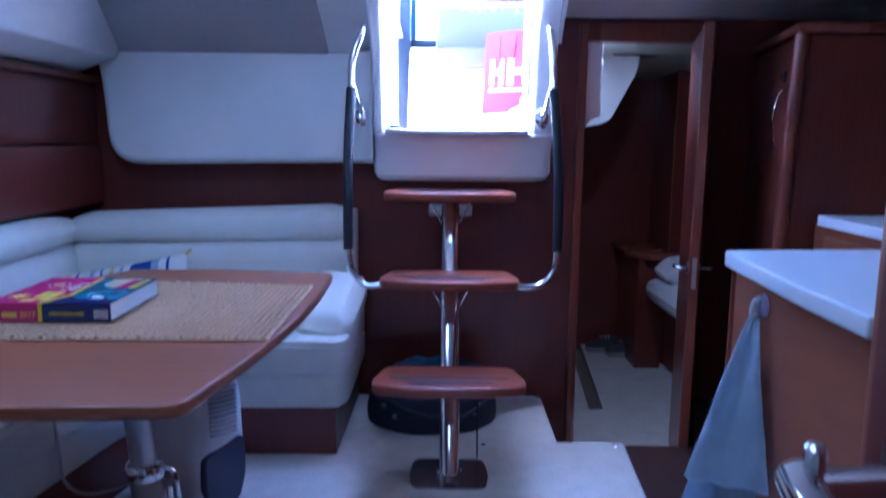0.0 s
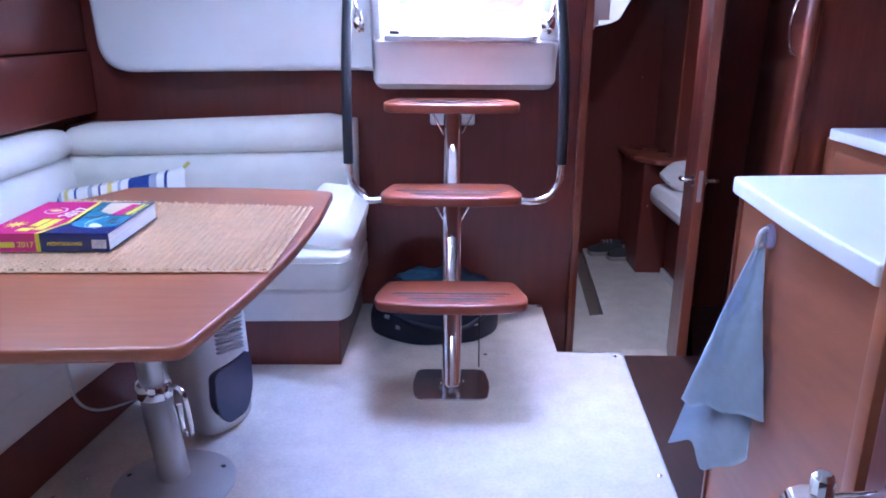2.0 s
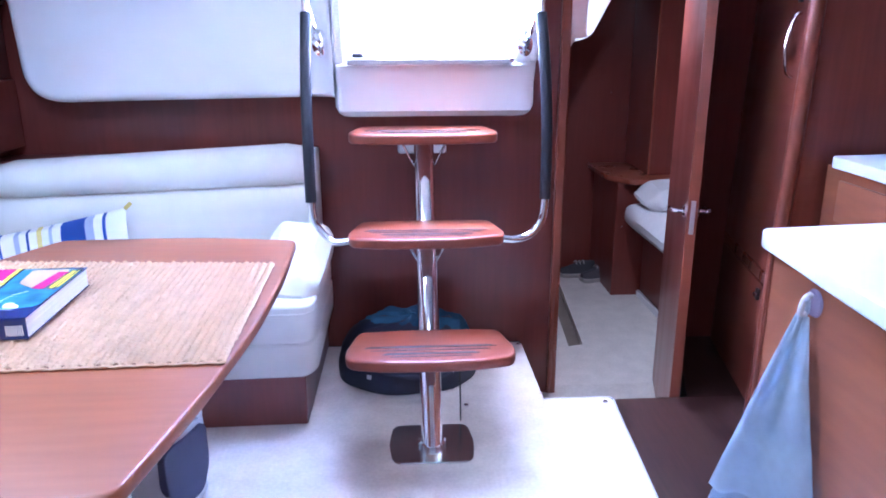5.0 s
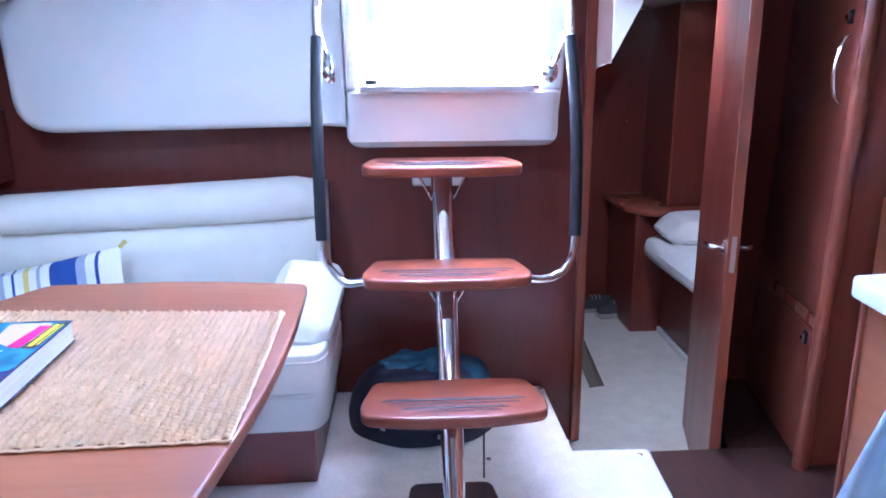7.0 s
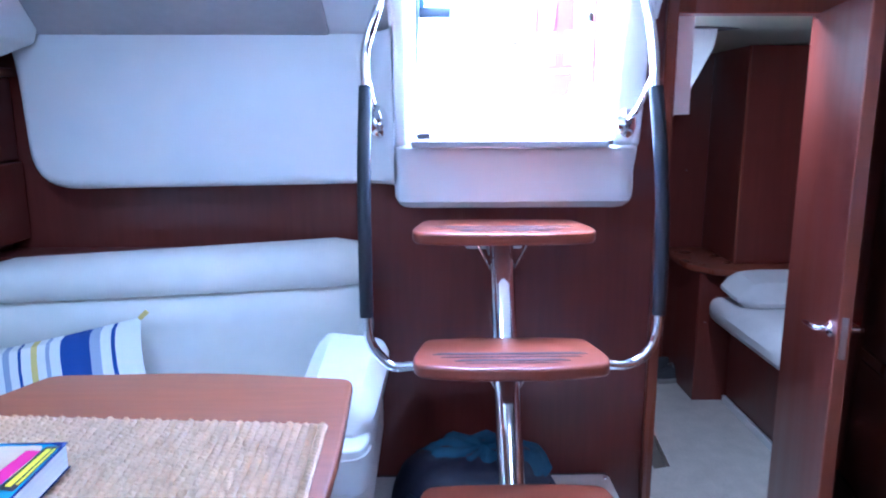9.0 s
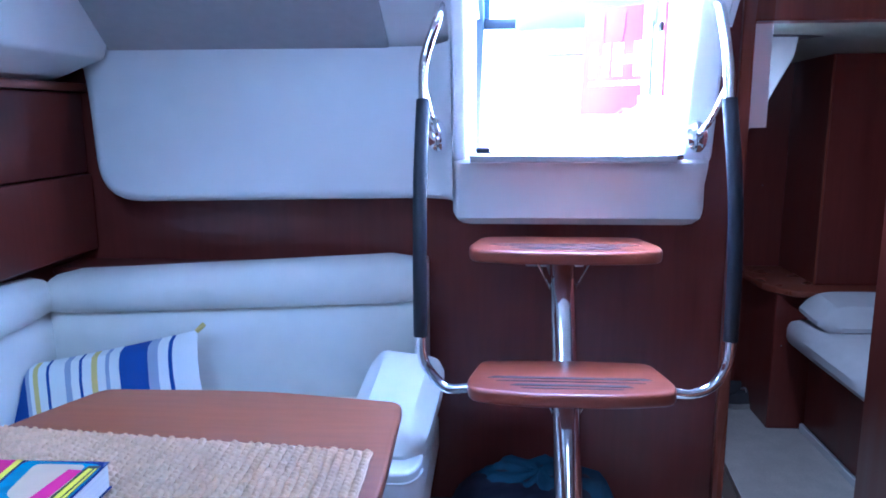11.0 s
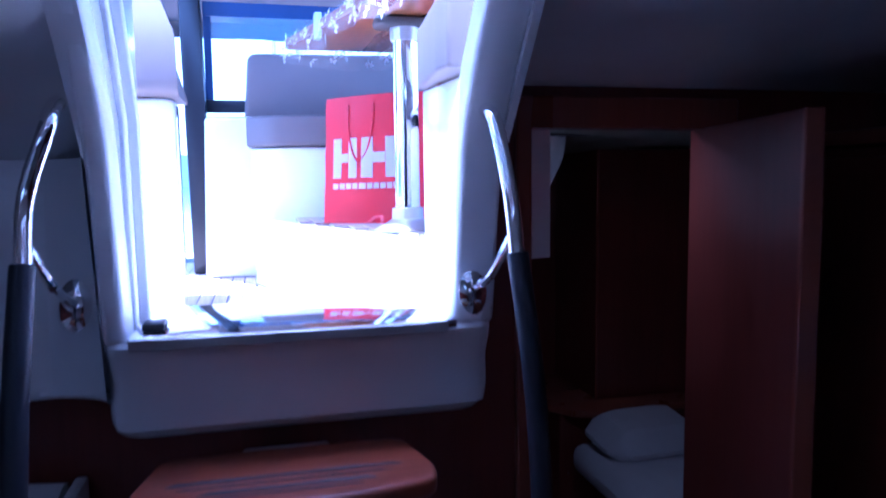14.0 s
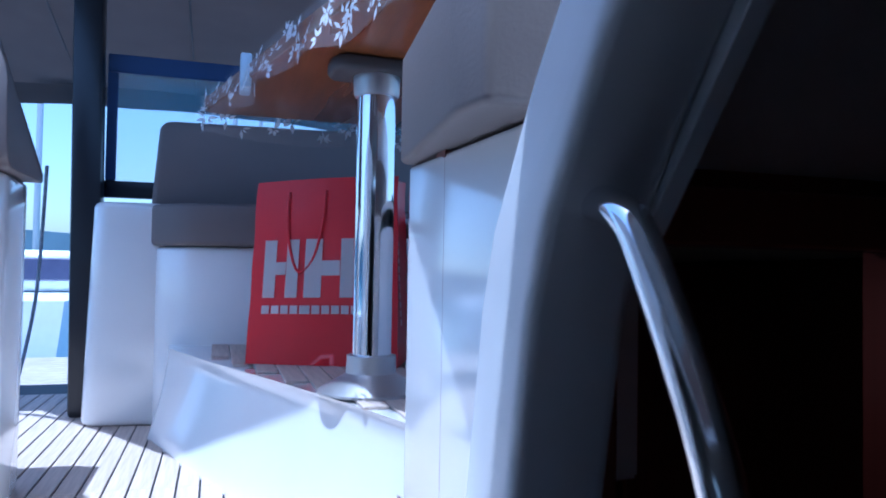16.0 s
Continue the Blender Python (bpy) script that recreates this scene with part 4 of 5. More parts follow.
def tall_locker():
    ob = thing("tall_locker", (1.4, 2.8, 0), "tall mahogany hanging locker with two doors", "locker")
    A, B = Vector((1.198, 2.50)), Vector((1.325, 3.18))
    part("carcass", prism([(1.216, 2.515), (1.95, 2.51), (1.95, 3.18), (1.345, 3.18)], -0.008, 1.545, 'z', 0.004, 1), MAHOG_M, ob)
    d = (B - A).normalized()
    nrm = Vector((-d.y, d.x))

    def door(s0, s1, z0, z1, name):
        o = [A + d * s0, A + d * s1, A + d * s1 - nrm * 0.020, A + d * s0 - nrm * 0.020]
        return part(name, prism([(p.x + nrm.x * 0.0, p.y) for p in o], z0, z1, 'z', 0.004, 2), MAHOG_M, ob, "mahogany locker door")
    up = door(0.05, 0.62, 0.505, 1.52, "door")
    lo = door(0.05, 0.62, 0.02, 0.455, "door")
    part("mid_rail", prism([tuple(A + d * 0.045), tuple(A + d * 0.63), tuple(A + d * 0.63 - nrm * 0.02), tuple(A + d * 0.045 - nrm * 0.02)], 0.46, 0.50, 'z', 0.004, 1), MAHOG_L, ob)
    part("corner_post", tube([(1.212, 2.515, -0.008), (1.212, 2.515, 1.545)], 0.024, 20, 0), MAHOG_L, ob, "rounded mahogany corner post")
    part("top_rail", prism([(1.185, 2.485), (1.95, 2.485), (1.95, 3.18), (1.315, 3.18)], 1.546, 1.582, 'z', 0.008, 2), MAHOG_L, ob)
    for s, z, par in [(0.095, 0.417, lo), (0.125, 1.411, up)]:
        p = A + d * s + nrm * 0.004
        b = box(-0.006, 0.006, -0.013, 0.013, -0.02, 0.02, 0.003, 2)
        bmesh.ops.transform(b, matrix=pose(p.x, p.y, z, 0, 0, -math.degrees(math.atan2(d.x, d.y))), verts=b.verts)
        q = part("push_latch", b, BLACKP, par, "black push latch")
        b = lathe([(0.008, 0), (0.007, 0.008), (0.002, 0.009)], (0, 0, 0), 12, m=pose(0, 0, 0, 0, -90, 0))
        bmesh.ops.translate(b, vec=(p.x - 0.005, p.y, z), verts=b.verts)
        part("latch_button", b, CHROME, par)
    p = A + d * 0.10 + nrm * 0.004
    part("handle", tube([(p.x, p.y, 1.36), (p.x - 0.022, p.y, 1.34), (p.x - 0.035, p.y, 1.26), (p.x - 0.022, p.y, 1.18), (p.x, p.y, 1.16)], 0.006, 10, 6), CHROME, up, "bowed chrome handle")
    for o in ob.children_recursive:
        o.data.transform(Matrix(((1, 0, 0.03, 0), (0, 1, 0, 0), (0, 0, 1, 0), (0, 0, 0, 1))))


def lever_set(ob, p, yaw, s):
    """A lever handle on both sides of a door leaf at p, leaf direction yaw degrees."""
    for k in (-1, 1):
        M = pose(*p, 0, 0, yaw) @ Matrix.Diagonal((k, 1, 1, 1))
        b = lathe([(0.024, 0), (0.024, 0.005), (0.018, 0.010)], (0, 0, 0), 18, m=pose(0, 0, 0, 0, 90, 0))
        bmesh.ops.translate(b, vec=(0.018, 0, 0), verts=b.verts)
        bmesh.ops.transform(b, matrix=M, verts=b.verts)
        part("rose", b, CHROME, ob, "round chrome rose")
        b = tube([(0.02, 0, 0), (0.048, 0, 0), (0.062, 0.008, 0), (0.066, 0.04, -0.002), (0.064, 0.10, -0.012)], 0.008, 12, 6)
        bmesh.ops.transform(b, matrix=M, verts=b.verts)
        part("lever", b, CHROME, ob, "chrome lever")


def cabin_door():
    ob = thing("door_2", (1.15, 3.25, -0.25), "open mahogany cabin door with a chrome lever handle", "door")
    A, B = Vector((0.992, 2.665)), Vector((1.152, 3.27))
    d = (B - A).normalized()
    n = Vector((-d.y, d.x)) * 0.018
    part("leaf", prism([tuple(A + n), tuple(B + n), tuple(B - n), tuple(A - n)], -0.25, 1.602, 'z', 0.003, 1), MAHOG, ob, "mahogany veneered leaf")
    e = d * 0.012
    part("edge_lipping", prism([tuple(A + n * 1.02 - e * 0.2), tuple(A + n * 1.02 + e), tuple(A - n * 1.02 + e), tuple(A - n * 1.02 - e * 0.2)], -0.25, 1.603, 'z', 0.002, 1), MAHOG_L, ob, "pale lipping on the leaf edge")
    p = A + d * 0.05
    lever_set(ob, (p.x, p.y, 0.692), -math.degrees(math.atan2(d.x, d.y)), 1)
    q = A - d * 0.004
    b = box(-0.008, 0.008, -0.002, 0.002, -0.06, 0.06, 0.001, 1)
    bmesh.ops.transform(b, matrix=pose(q.x, q.y, 0.68, 0, 0, -math.degrees(math.atan2(d.x, d.y))), verts=b.verts)
    part("lock_plate", b, STEEL, ob)


def near_door():
    """Leaf of the forward cabin door, open beside the galley."""
    ob = thing("door_3", (0.5, 0.2, 0), "open mahogany forward cabin door with a chrome lever handle", "door")
    A, B = Vector(NEAR_A), Vector(NEAR_B)
    d = (B - A).normalized()
    n = Vector((d.y, -d.x))
    part("leaf", prism([tuple(A), tuple(B), tuple(B - n * 0.036), tuple(A - n * 0.036)], 0.02, 1.80, 'z', 0.004, 2), MAHOG, ob, "mahogany veneered leaf")
    p = A + d * 0.062
    M = pose(p.x, p.y, 0.970, 0, 0, math.degrees(math.atan2(n.y, n.x))) @ Matrix.Scale(1.34, 4)
    b = lathe([(0.026, 0), (0.026, 0.006), (0.022, 0.009)], (0, 0, 0), 28, m=pose(0, 0, 0, 0, 90, 0))
    bmesh.ops.transform(b, matrix=M, verts=b.verts)
    part("rose", b, CHROME, ob, "round chrome rose")
    b = tube([(0.005, 0, 0), (0.05, 0, 0), (0.064, 0, 0)], 0.0095, 16, 4)
    bmesh.ops.transform(b, matrix=M, verts=b.verts)
    lv = part("lever", b, CHROME, ob, "bent chrome lever")
    sgn = 1 if (Matrix.Rotation(math.atan2(n.y, n.x), 2) @ Vector((0, 1))).dot(d) > 0 else -1
    b = tube([(0.060, -0.008 * sgn, 0.002), (0.066, 0.02 * sgn, -0.003), (0.062, 0.06 * sgn, -0.010), (0.048, 0.115 * sgn, -0.020)], 0.0105, 16, 6)
    bmesh.ops.transform(b, matrix=M, verts=b.verts)
    part("lever_grip", b, CHROME, lv)
    b = lathe([(0.005, 0), (0.005, 0.012), (0.003, 0.014)], (0.058, 0, 0.008), 10)
    bmesh.ops.transform(b, matrix=M, verts=b.verts)
    part("lever_stud", b, CHROME, lv)


def towel():
    ob = thing("hand_towel", (0.66, 1.44, 0.82), "light blue hand towel hanging on a suction hook", "towel")
    top = Vector((0.686, 1.425, 0.818))

    def sheet(corners, ph, bulge):
        """Cloth falling from the hook to a lower edge through the corners."""
        pts = spline(corners, 8)

        def fn(u, v):
            q = u * (len(pts) - 1)
            i = min(int(q), len(pts) - 2)
            low = pts[i].lerp(pts[i + 1], q - i)
            p = (top + Vector((0.006, -0.012, 0)) * (u - 0.5) * 2).lerp(low, v)
            w = math.sin(u * 8 + ph) * 0.017 * min(1, v * 3) * (1 - 0.55 * v) + 0.004 * noise.noise(Vector((u * 5, v * 6, ph)))
            c = bulge * math.sin(math.pi * u) * math.sin(math.pi * min(1, v * 0.85))
            return p + Vector((-0.75, -0.66, 0)) * (c + w) + Vector((0, 0, 0.004 * math.sin(u * 17 + ph) * v))
        return grid(fn, 30, 34, 0.003)
    part("front_fold", sheet([Vector((0.588, 1.50, 0.425)), Vector((0.612, 1.46, 0.432)), Vector((0.652, 1.39, 0.455)), Vector((0.694, 1.312, 0.483))], 0.6, 0.012), TOWEL, ob, "front fold of blue cloth", 80)
    part("rear_fold", sheet([Vector((0.580, 1.525, 0.295)), Vector((0.612, 1.505, 0.312)), Vector((0.640, 1.475, 0.262)), Vector((0.668, 1.42, 0.30)), Vector((0.692, 1.365, 0.352))], 2.2, -0.004), TOWEL, ob, "rear fold of blue cloth", 80)
    part("loop", tube([(0.684, 1.425, 0.81), (0.680, 1.42, 0.835), (0.684, 1.415, 0.852), (0.690, 1.42, 0.83), (0.688, 1.428, 0.81)], 0.005, 8, 4), TOWEL, ob)
    hk = thing("towel_hook", (0.695, 1.42, 0.84), "clear suction hook on the counter side", "hook")
    part("cup", lathe([(0.026, 0), (0.023, 0.005), (0.009, 0.010)], (0.702, 1.42, 0.842), 24, m=pose(0, 0, 0, 0, -90, 0)), mat("clear_cup", (0.50, 0.44, 0.62), 0.15, alpha=0.6), hk, "clear violet suction cup")
    part("hook", tube([(0.694, 1.42, 0.858), (0.682, 1.418, 0.852), (0.677, 1.418, 0.835), (0.680, 1.42, 0.822), (0.688, 1.42, 0.824)], 0.0055, 10, 5), WHITEPL, hk, "white plastic hook")


# ---- aft cabin ----
def aft_cabin():
    zf = -0.268
    bm = prism([(0.50, 3.26), (2.1, 3.26), (2.1, 5.0), (1.03, 5.0), (0.917, 3.72), (0.838, 3.70), (0.945, 5.0), (0.50, 5.0)], zf - 0.05, zf, 'z')
    structure("cabin_floor", bm, CARPET, "cream carpet in the aft cabin", "floor")
    structure("floor_slot", box(0.80, 1.05, 3.65, 5.0, zf - 0.07, zf - 0.035), mat("bare_ply", (0.17, 0.14, 0.11), 0.6, vary=0.2), "bare strip between two carpets", "floor")
    for nm, b in [("wall_cabin_port", box(0.47, 0.50, 3.26, 5.0, -0.33, 1.20)), ("wall_cabin_aft", box(0.501, 2.099, 4.97, 5.0, -0.33, 1.7)),
                  ("wall_cabin_starboard", box(2.1, 2.15, 3.262, 4.97, -0.33, 1.69)), ("wall_cabin_forward", box(1.70, 2.16, 3.238, 3.2615, -0.33, 1.69))]:
        structure(nm, b, MAHOG, "mahogany lined wall of the aft cabin", "wall")
    # unseen slab above the cabin ceiling, added to stop daylight leaking in
    structure("added_cabin_slab", box(0.74, 2.3, 3.302, 5.05, 1.702, 1.72), GELX, "unseen white slab added over the aft cabin against daylight", "deck")

    def ce(u, v):
        return Vector((0.745 + 1.405 * u, 3.24 + 1.76 * v, 1.64 - 0.04 * v + 0.012 * math.sin(u * 9)))
    lm = thing("cabin_lamp", (0.868, 3.33, 1.63), "small white ceiling lamp in the aft cabin", "lamp")
    part("housing", box(0.838, 0.898, 3.302, 3.36, 1.633, 1.66, 0.008, 2), WHITEPL, lm)
    part("lens", box(0.843, 0.893, 3.306, 3.356, 1.628, 1.633, 0.002, 1), GLOW, lm, "lit lens")
    structure("cabin_ceiling", grid(ce, 24, 8, 0.04), CREAM, "cream headliner of the aft cabin", "ceiling")
    b = prism(rounded([(0.502, 1.19), (0.90, 1.265), (0.945, 1.29), (1.08, 1.55), (1.095, 1.66), (0.74, 1.66), (0.73, 1.295), (0.502, 1.295)], [0, 0.02, 0.02, 0.03, 0, 0, 0, 0]), 3.97, 4.965, 'y', 0.004, 1)
    prism([(0.502, 1.27), (0.742, 1.28), (0.742, 1.66), (0.731, 1.66), (0.73, 1.295), (0.502, 1.295)], 3.281, 3.968, 'y', bm=b)
    box(0.474, 0.735, 3.2645, 3.28, 1.29, 1.658, bm=b)
    structure("cabin_moulding", b, GEL, "white underside of the cockpit in the aft cabin", "moulding")
    be = thing("berth", (1.6, 3.9, zf), "berth with a pale mattress on a mahogany base", "bed")
    part("base", box(1.445, 2.1, 3.3, 4.42, zf, 0.20, 0.004, 1), MAHOG, be)
    part("mattress", cushion(1.30, 2.1, 3.30, 4.40, 0.20, 0.335, 0.012, 0.05, 10), SHEET, be, "pale mattress")
    part("kick_edge", box(1.425, 1.445, 3.3, 4.42, zf, zf + 0.04, 0.003, 1), GEL, be)
    b = cushion(-0.21, 0.21, -0.14, 0.14, -0.06, 0.06, 0.03, 0.05, 8)
    bmesh.ops.transform(b, matrix=pose(1.575, 4.25, 0.388, 8, 0, 4), verts=b.verts)
    solo("bed_pillow", b, SHEET, "pale pillow on the berth", "pillow")
    cb = thing("cabin_cabinet", (1.6, 4.7, zf), "low mahogany cabinet with a shelf top in the aft cabin", "cabinet")
    part("body", box(1.27, 2.1, 4.44, 4.97, zf, 0.44, 0.004, 1), MAHOG, cb)
    part("shelf", prism(rounded([(1.22, 4.97), (1.22, 4.52), (1.33, 4.36), (2.1, 4.36), (2.1, 4.97)], [0, 0.05, 0.05, 0, 0]), 0.442, 0.475, 'z', 0.008, 2), MAHOG_L, cb)
    wl = thing("cabin_wardrobe", (1.8, 4.7, 0.48), "mahogany wardrobe standing on the cabin shelf", "wardrobe")
    part("body", box(1.47, 2.1, 4.50, 4.97, 0.476, 1.60, 0.004, 1), MAHOG, wl)
    part("corner_strip", box(1.462, 1.475, 4.49, 4.50, 0.476, 1.60, 0.003, 1), MAHOG_L, wl)
    for x, z in [(1.31, 0.175), (1.35, 0.93)]:
        solo("coat_screw", lathe([(0.006, 0), (0.004, 0.004), (0.001, 0.005)], (x, 4.435 if z < 0.4 else 4.968, z), 10, m=pose(0, 0, 0, 90, 0, 0)), CHROME, "small chrome screw head on the cabin panel", "screw")
    for k, (x, y, a) in enumerate([(1.17, 4.84, -84), (1.28, 4.74, -76)]):
        sh = thing("shoe", (x, y, zf), "dark lace-up deck shoe with a grey sole", "shoe", "pair of deck shoes")
        M = pose(x, y, zf, 0, 0, a)
        prof = [(-0.13, 0.045), (-0.10, 0.075), (-0.03, 0.080), (0.03, 0.065), (0.08, 0.045), (0.13, 0.035)]
        b = bmesh.new()
        rings = []
        for yy, h in prof:
            w = 0.046 if abs(yy) < 0.11 else 0.03
            rings.append([b.verts.new((w * math.cos(t) * (1.05 if math.sin(t) < 0.3 else 0.75), -yy, 0.025 + h * max(0, math.sin(t)))) for t in [math.pi * j / 8 for j in range(9)]])
        for i in range(len(rings) - 1):
            for j in range(8):
                b.faces.new((rings[i][j], rings[i][j + 1], rings[i + 1][j + 1], rings[i + 1][j]))
        b.faces.new(rings[0])
        b.faces.new(rings[-1][::-1])
        bmesh.ops.transform(b, matrix=M, verts=b.verts)
        part("upper", b, SHOE, sh, "dark fabric upper")
        b = prism(rounded([(-0.05, -0.135), (0.05, -0.135), (0.055, 0), (0.045, 0.135), (-0.045, 0.135), (-0.055, 0)], 0.035), 0.0, 0.028, 'z', 0.005, 1)
        bmesh.ops.transform(b, matrix=M, verts=b.verts)
        part("sole", b, SHOEG, sh, "grey rubber sole")
        for j in range(3):
            b = tube([(-0.026, 0.02 - j * 0.026 + 0.0, 0.088 - 0.0 * j), (0, 0.025 - j * 0.026, 0.104), (0.026, 0.02 - j * 0.026, 0.088)], 0.004, 6, 3)
            bmesh.ops.transform(b, matrix=M, verts=b.verts)
            part("lace", b, SHOEG, sh, "pale lace")


# ---- cockpit ----
ZF, ZS = 1.05, 1.32


def cockpit_shell():
    bm = box(-1.5, -0.301, 3.237, 3.28, 1.0, 2.0)
    box(0.479, 1.6, 3.2355, 3.30, 1.64, 2.0, bm=bm)
    box(-0.32, -0.262, 3.14, 3.236, 1.12, 1.965, bm=bm)
    prism([(2.88, 1.55), (2.62, 1.87), (2.52, 1.965), (3.236, 1.965), (3.236, 1.55)], 0.4765, 0.492, 'x', bm=bm)
    prism([(3.05, 1.26), (2.90, 1.55), (2.62, 1.87), (2.52, 1.965), (3.236, 1.965), (3.236, 1.26)], -0.262, -0.216, 'x', bm=bm)
    structure("cockpit_bulkhead", bm, GELX, "white gelcoat cockpit bulkhead", "wall")
    structure("cockpit_floor", box(-1.5, 0.468, 3.201, 5.9, ZF - 0.06, ZF - 0.006), CAULK, "black caulked base of the teak deck", "floor")
    # coaming beside the companionway
    b = prism(rounded([(0.425, 3.335), (0.450, 3.00), (0.450, 2.93), (0.475, 2.93), (0.475, 3.335)], [0.012, 0.05, 0, 0, 0]), 1.199, 1.70, 'z', 0.008, 3)
    box(0.412, 0.468, 3.205, 3.33, ZF, 1.199, bm=b)
    box(0.471, 1.6, 3.285, 3.335, 1.69, 1.70, bm=b)
    structure("cockpit_coaming", b, GELX, "glossy white cockpit coaming", "coaming")
    # raised step under the table
    top = rounded([(0.05, 4.76), (0.165, 4.42), (0.31, 4.05), (0.43, 3.72), (0.50, 3.50), (0.51, 3.336), (0.72, 3.336), (0.72, 5.3), (0.05, 5.3)], [0.02, 0.1, 0.1, 0.1, 0.1, 0, 0, 0, 0])
    foot = [(min(x, 0.50) - (0.055 if x < 0.55 else 0), y - (0.02 if y < 5 and x < 0.55 else 0)) for x, y in top]
    b = bmesh.new()
    rings = []
    for t, z in [(0.0, ZF - 0.006), (0.32, ZF + 0.05), (0.68, ZF + 0.13), (0.94, ZS - 0.05), (1.0, ZS - 0.016), (0.94, ZS - 0.006)]:
        rings.append([b.verts.new((f[0] + (p[0] - f[0]) * t, max(3.336, f[1] + (p[1] - f[1]) * t), z)) for p, f in zip(top, foot)])
    n = len(top)
    for i in range(len(rings) - 1):
        for k in range(n):
            b.faces.new((rings[i][k], rings[i][(k + 1) % n], rings[i + 1][(k + 1) % n], rings[i + 1][k]))
    b.faces.new(rings[-1])
    b.faces.new(rings[0][::-1])
    structure("cockpit_step", b, GELX, "glossy white moulded step under the cockpit table", "step")
    b = prism(rounded([(-0.215, 5.25), (-0.195, 4.92), (0.02, 4.90), (0.02, 5.25)], [0, 0.05, 0, 0]), ZF, 1.765, 'z', 0.02, 3)
    for v in b.verts:
        if v.co.x < -0.1:
            v.co.x -= 0.03 * (1.765 - v.co.z)
    structure("cockpit_pillar", b, GELX, "glossy white moulded seat end", "moulding")


def teak():
    """Planks of the cockpit floor, laid fore and aft, and of the step."""
    ob = tagged(new("teak_deck"), "weathered teak planks with black caulking in the cockpit", "deck", "", "structure")
    BASE[ob] = Vector((0, 0, 0))
    w = 0.052
    x = -0.75
    while x < 0.46:
        for y0, y1 in [(3.215, 4.2), (4.203, 5.6)]:
            bm = box(-w / 2 + 0.0025, w / 2 - 0.0025, 0, y1 - y0, 0, 0.006, 0.001, 1)
            p = part("plank", bm, TEAK, ob)
            p.location = (x, y0, ZF - 0.006)
        x += w
    x = 0.20
    while x < 0.70:
        ya = 4.62 - (x - 0.14) * 3.1
        ya = max(ya, 3.345) + 0.035
        bm = box(-w / 2 + 0.002, w / 2 - 0.002, 0, 5.0 - ya, 0, 0.006, 0.001, 1)
        p = part("plank", bm, TEAK, ob)
        p.location = (x, ya, ZS - 0.006)
        x += w


def cockpit_seats():
    ob = thing("cockpit_bench", (0.4, 5.0, ZS), "curved cockpit bench with taupe cushions on a glossy white base", "bench")
    base = rounded([(-0.02, 5.25), (-0.015, 4.90), (0.10, 4.80), (0.34, 4.76), (0.469, 4.77), (0.469, 5.25)], [0, 0.06, 0.1, 0.05, 0, 0])
    part("base", prism(base, ZF, 1.625, 'z', 0.015, 3), GELX, ob, "glossy white base")
    part("base_extension", box(0.47, 0.72, 4.80, 5.25, ZS, 1.625), GELX, ob)
    seat = rounded([(-0.035, 5.2), (-0.03, 4.90), (0.08, 4.78), (0.34, 4.73), (0.93, 4.78), (0.93, 3.95), (1.5, 3.95), (1.5, 5.2)], [0.02, 0.06, 0.12, 0.05, 0.15, 0.05, 0, 0])
    part("seat_cushion", prism(seat, 1.627, 1.76, 'z', 0.03, 4), TAUPE, ob, "taupe seat cushion")
    b = prism(rounded([(-0.03, 1.70), (-0.005, 2.02), (0.02, 2.04), (1.5, 2.06), (1.5, 1.70)], [0.02, 0.03, 0.02, 0, 0]), 4.93, 5.06, 'y', 0.025, 3)
    part("back_cushion", b, TAUPE, ob, "taupe back cushion")
    c = thing("coaming_cushion", (0.7, 3.1, 1.7), "taupe padded backrest on the cockpit coaming", "cushion")
    b = prism(rounded([(0.415, 3.345), (0.385, 3.02), (0.395, 2.96), (0.474, 2.96), (0.482, 3.286), (1.3, 3.286), (1.3, 3.345)], [0.02, 0.02, 0.01, 0.01, 0, 0, 0]), 1.702, 1.845, 'z', 0.014, 4)
    part("pad", b, TAUPE, c)
    p = thing("helm_seat", (-0.5, 4.7, ZF), "white moulded helm seat with a taupe padded back", "seat")
    part("base", prism(rounded([(-0.232, 4.27), (-0.222, 4.02), (-0.9, 4.02), (-0.9, 4.27)], [0.03, 0.05, 0, 0]), ZF, 1.745, 'z', 0.012, 3), GELX, p, "glossy white base")
    b = prism(rounded([(3.97, 1.747), (3.95, 1.93), (4.0, 2.3), (4.08, 2.45), (4.16, 2.45), (4.28, 1.747)], [0.05, 0.08, 0.08, 0.05, 0.05, 0.02]), -0.9, -0.205, 'x', 0.045, 4)
    for v in b.verts:
        if v.co.x > -0.5:
            v.co.x -= max(0, v.co.z - 1.93) * 0.38
    part("padded_back", b, TAUPE, p, "taupe padded back")
    s = thing("cockpit_tread", (-0.33, 3.5, ZF), "small white moulded step with a teak top inside the companionway", "step")
    part("body", prism(rounded([(-0.50, 3.29), (-0.20, 3.29), (-0.185, 3.5), (-0.26, 3.78), (-0.50, 3.85)], [0, 0.03, 0.1, 0.1, 0]), ZF, 1.135, 'z', 0.015, 3), GELX, s)
    for k in range(4):
        part("teak_strip", box(-0.48 + k * 0.062, -0.424 + k * 0.062, 3.31, 3.72 - 0.03 * k, 1.135, 1.141, 0.002, 1), TEAK, s, "teak strip")


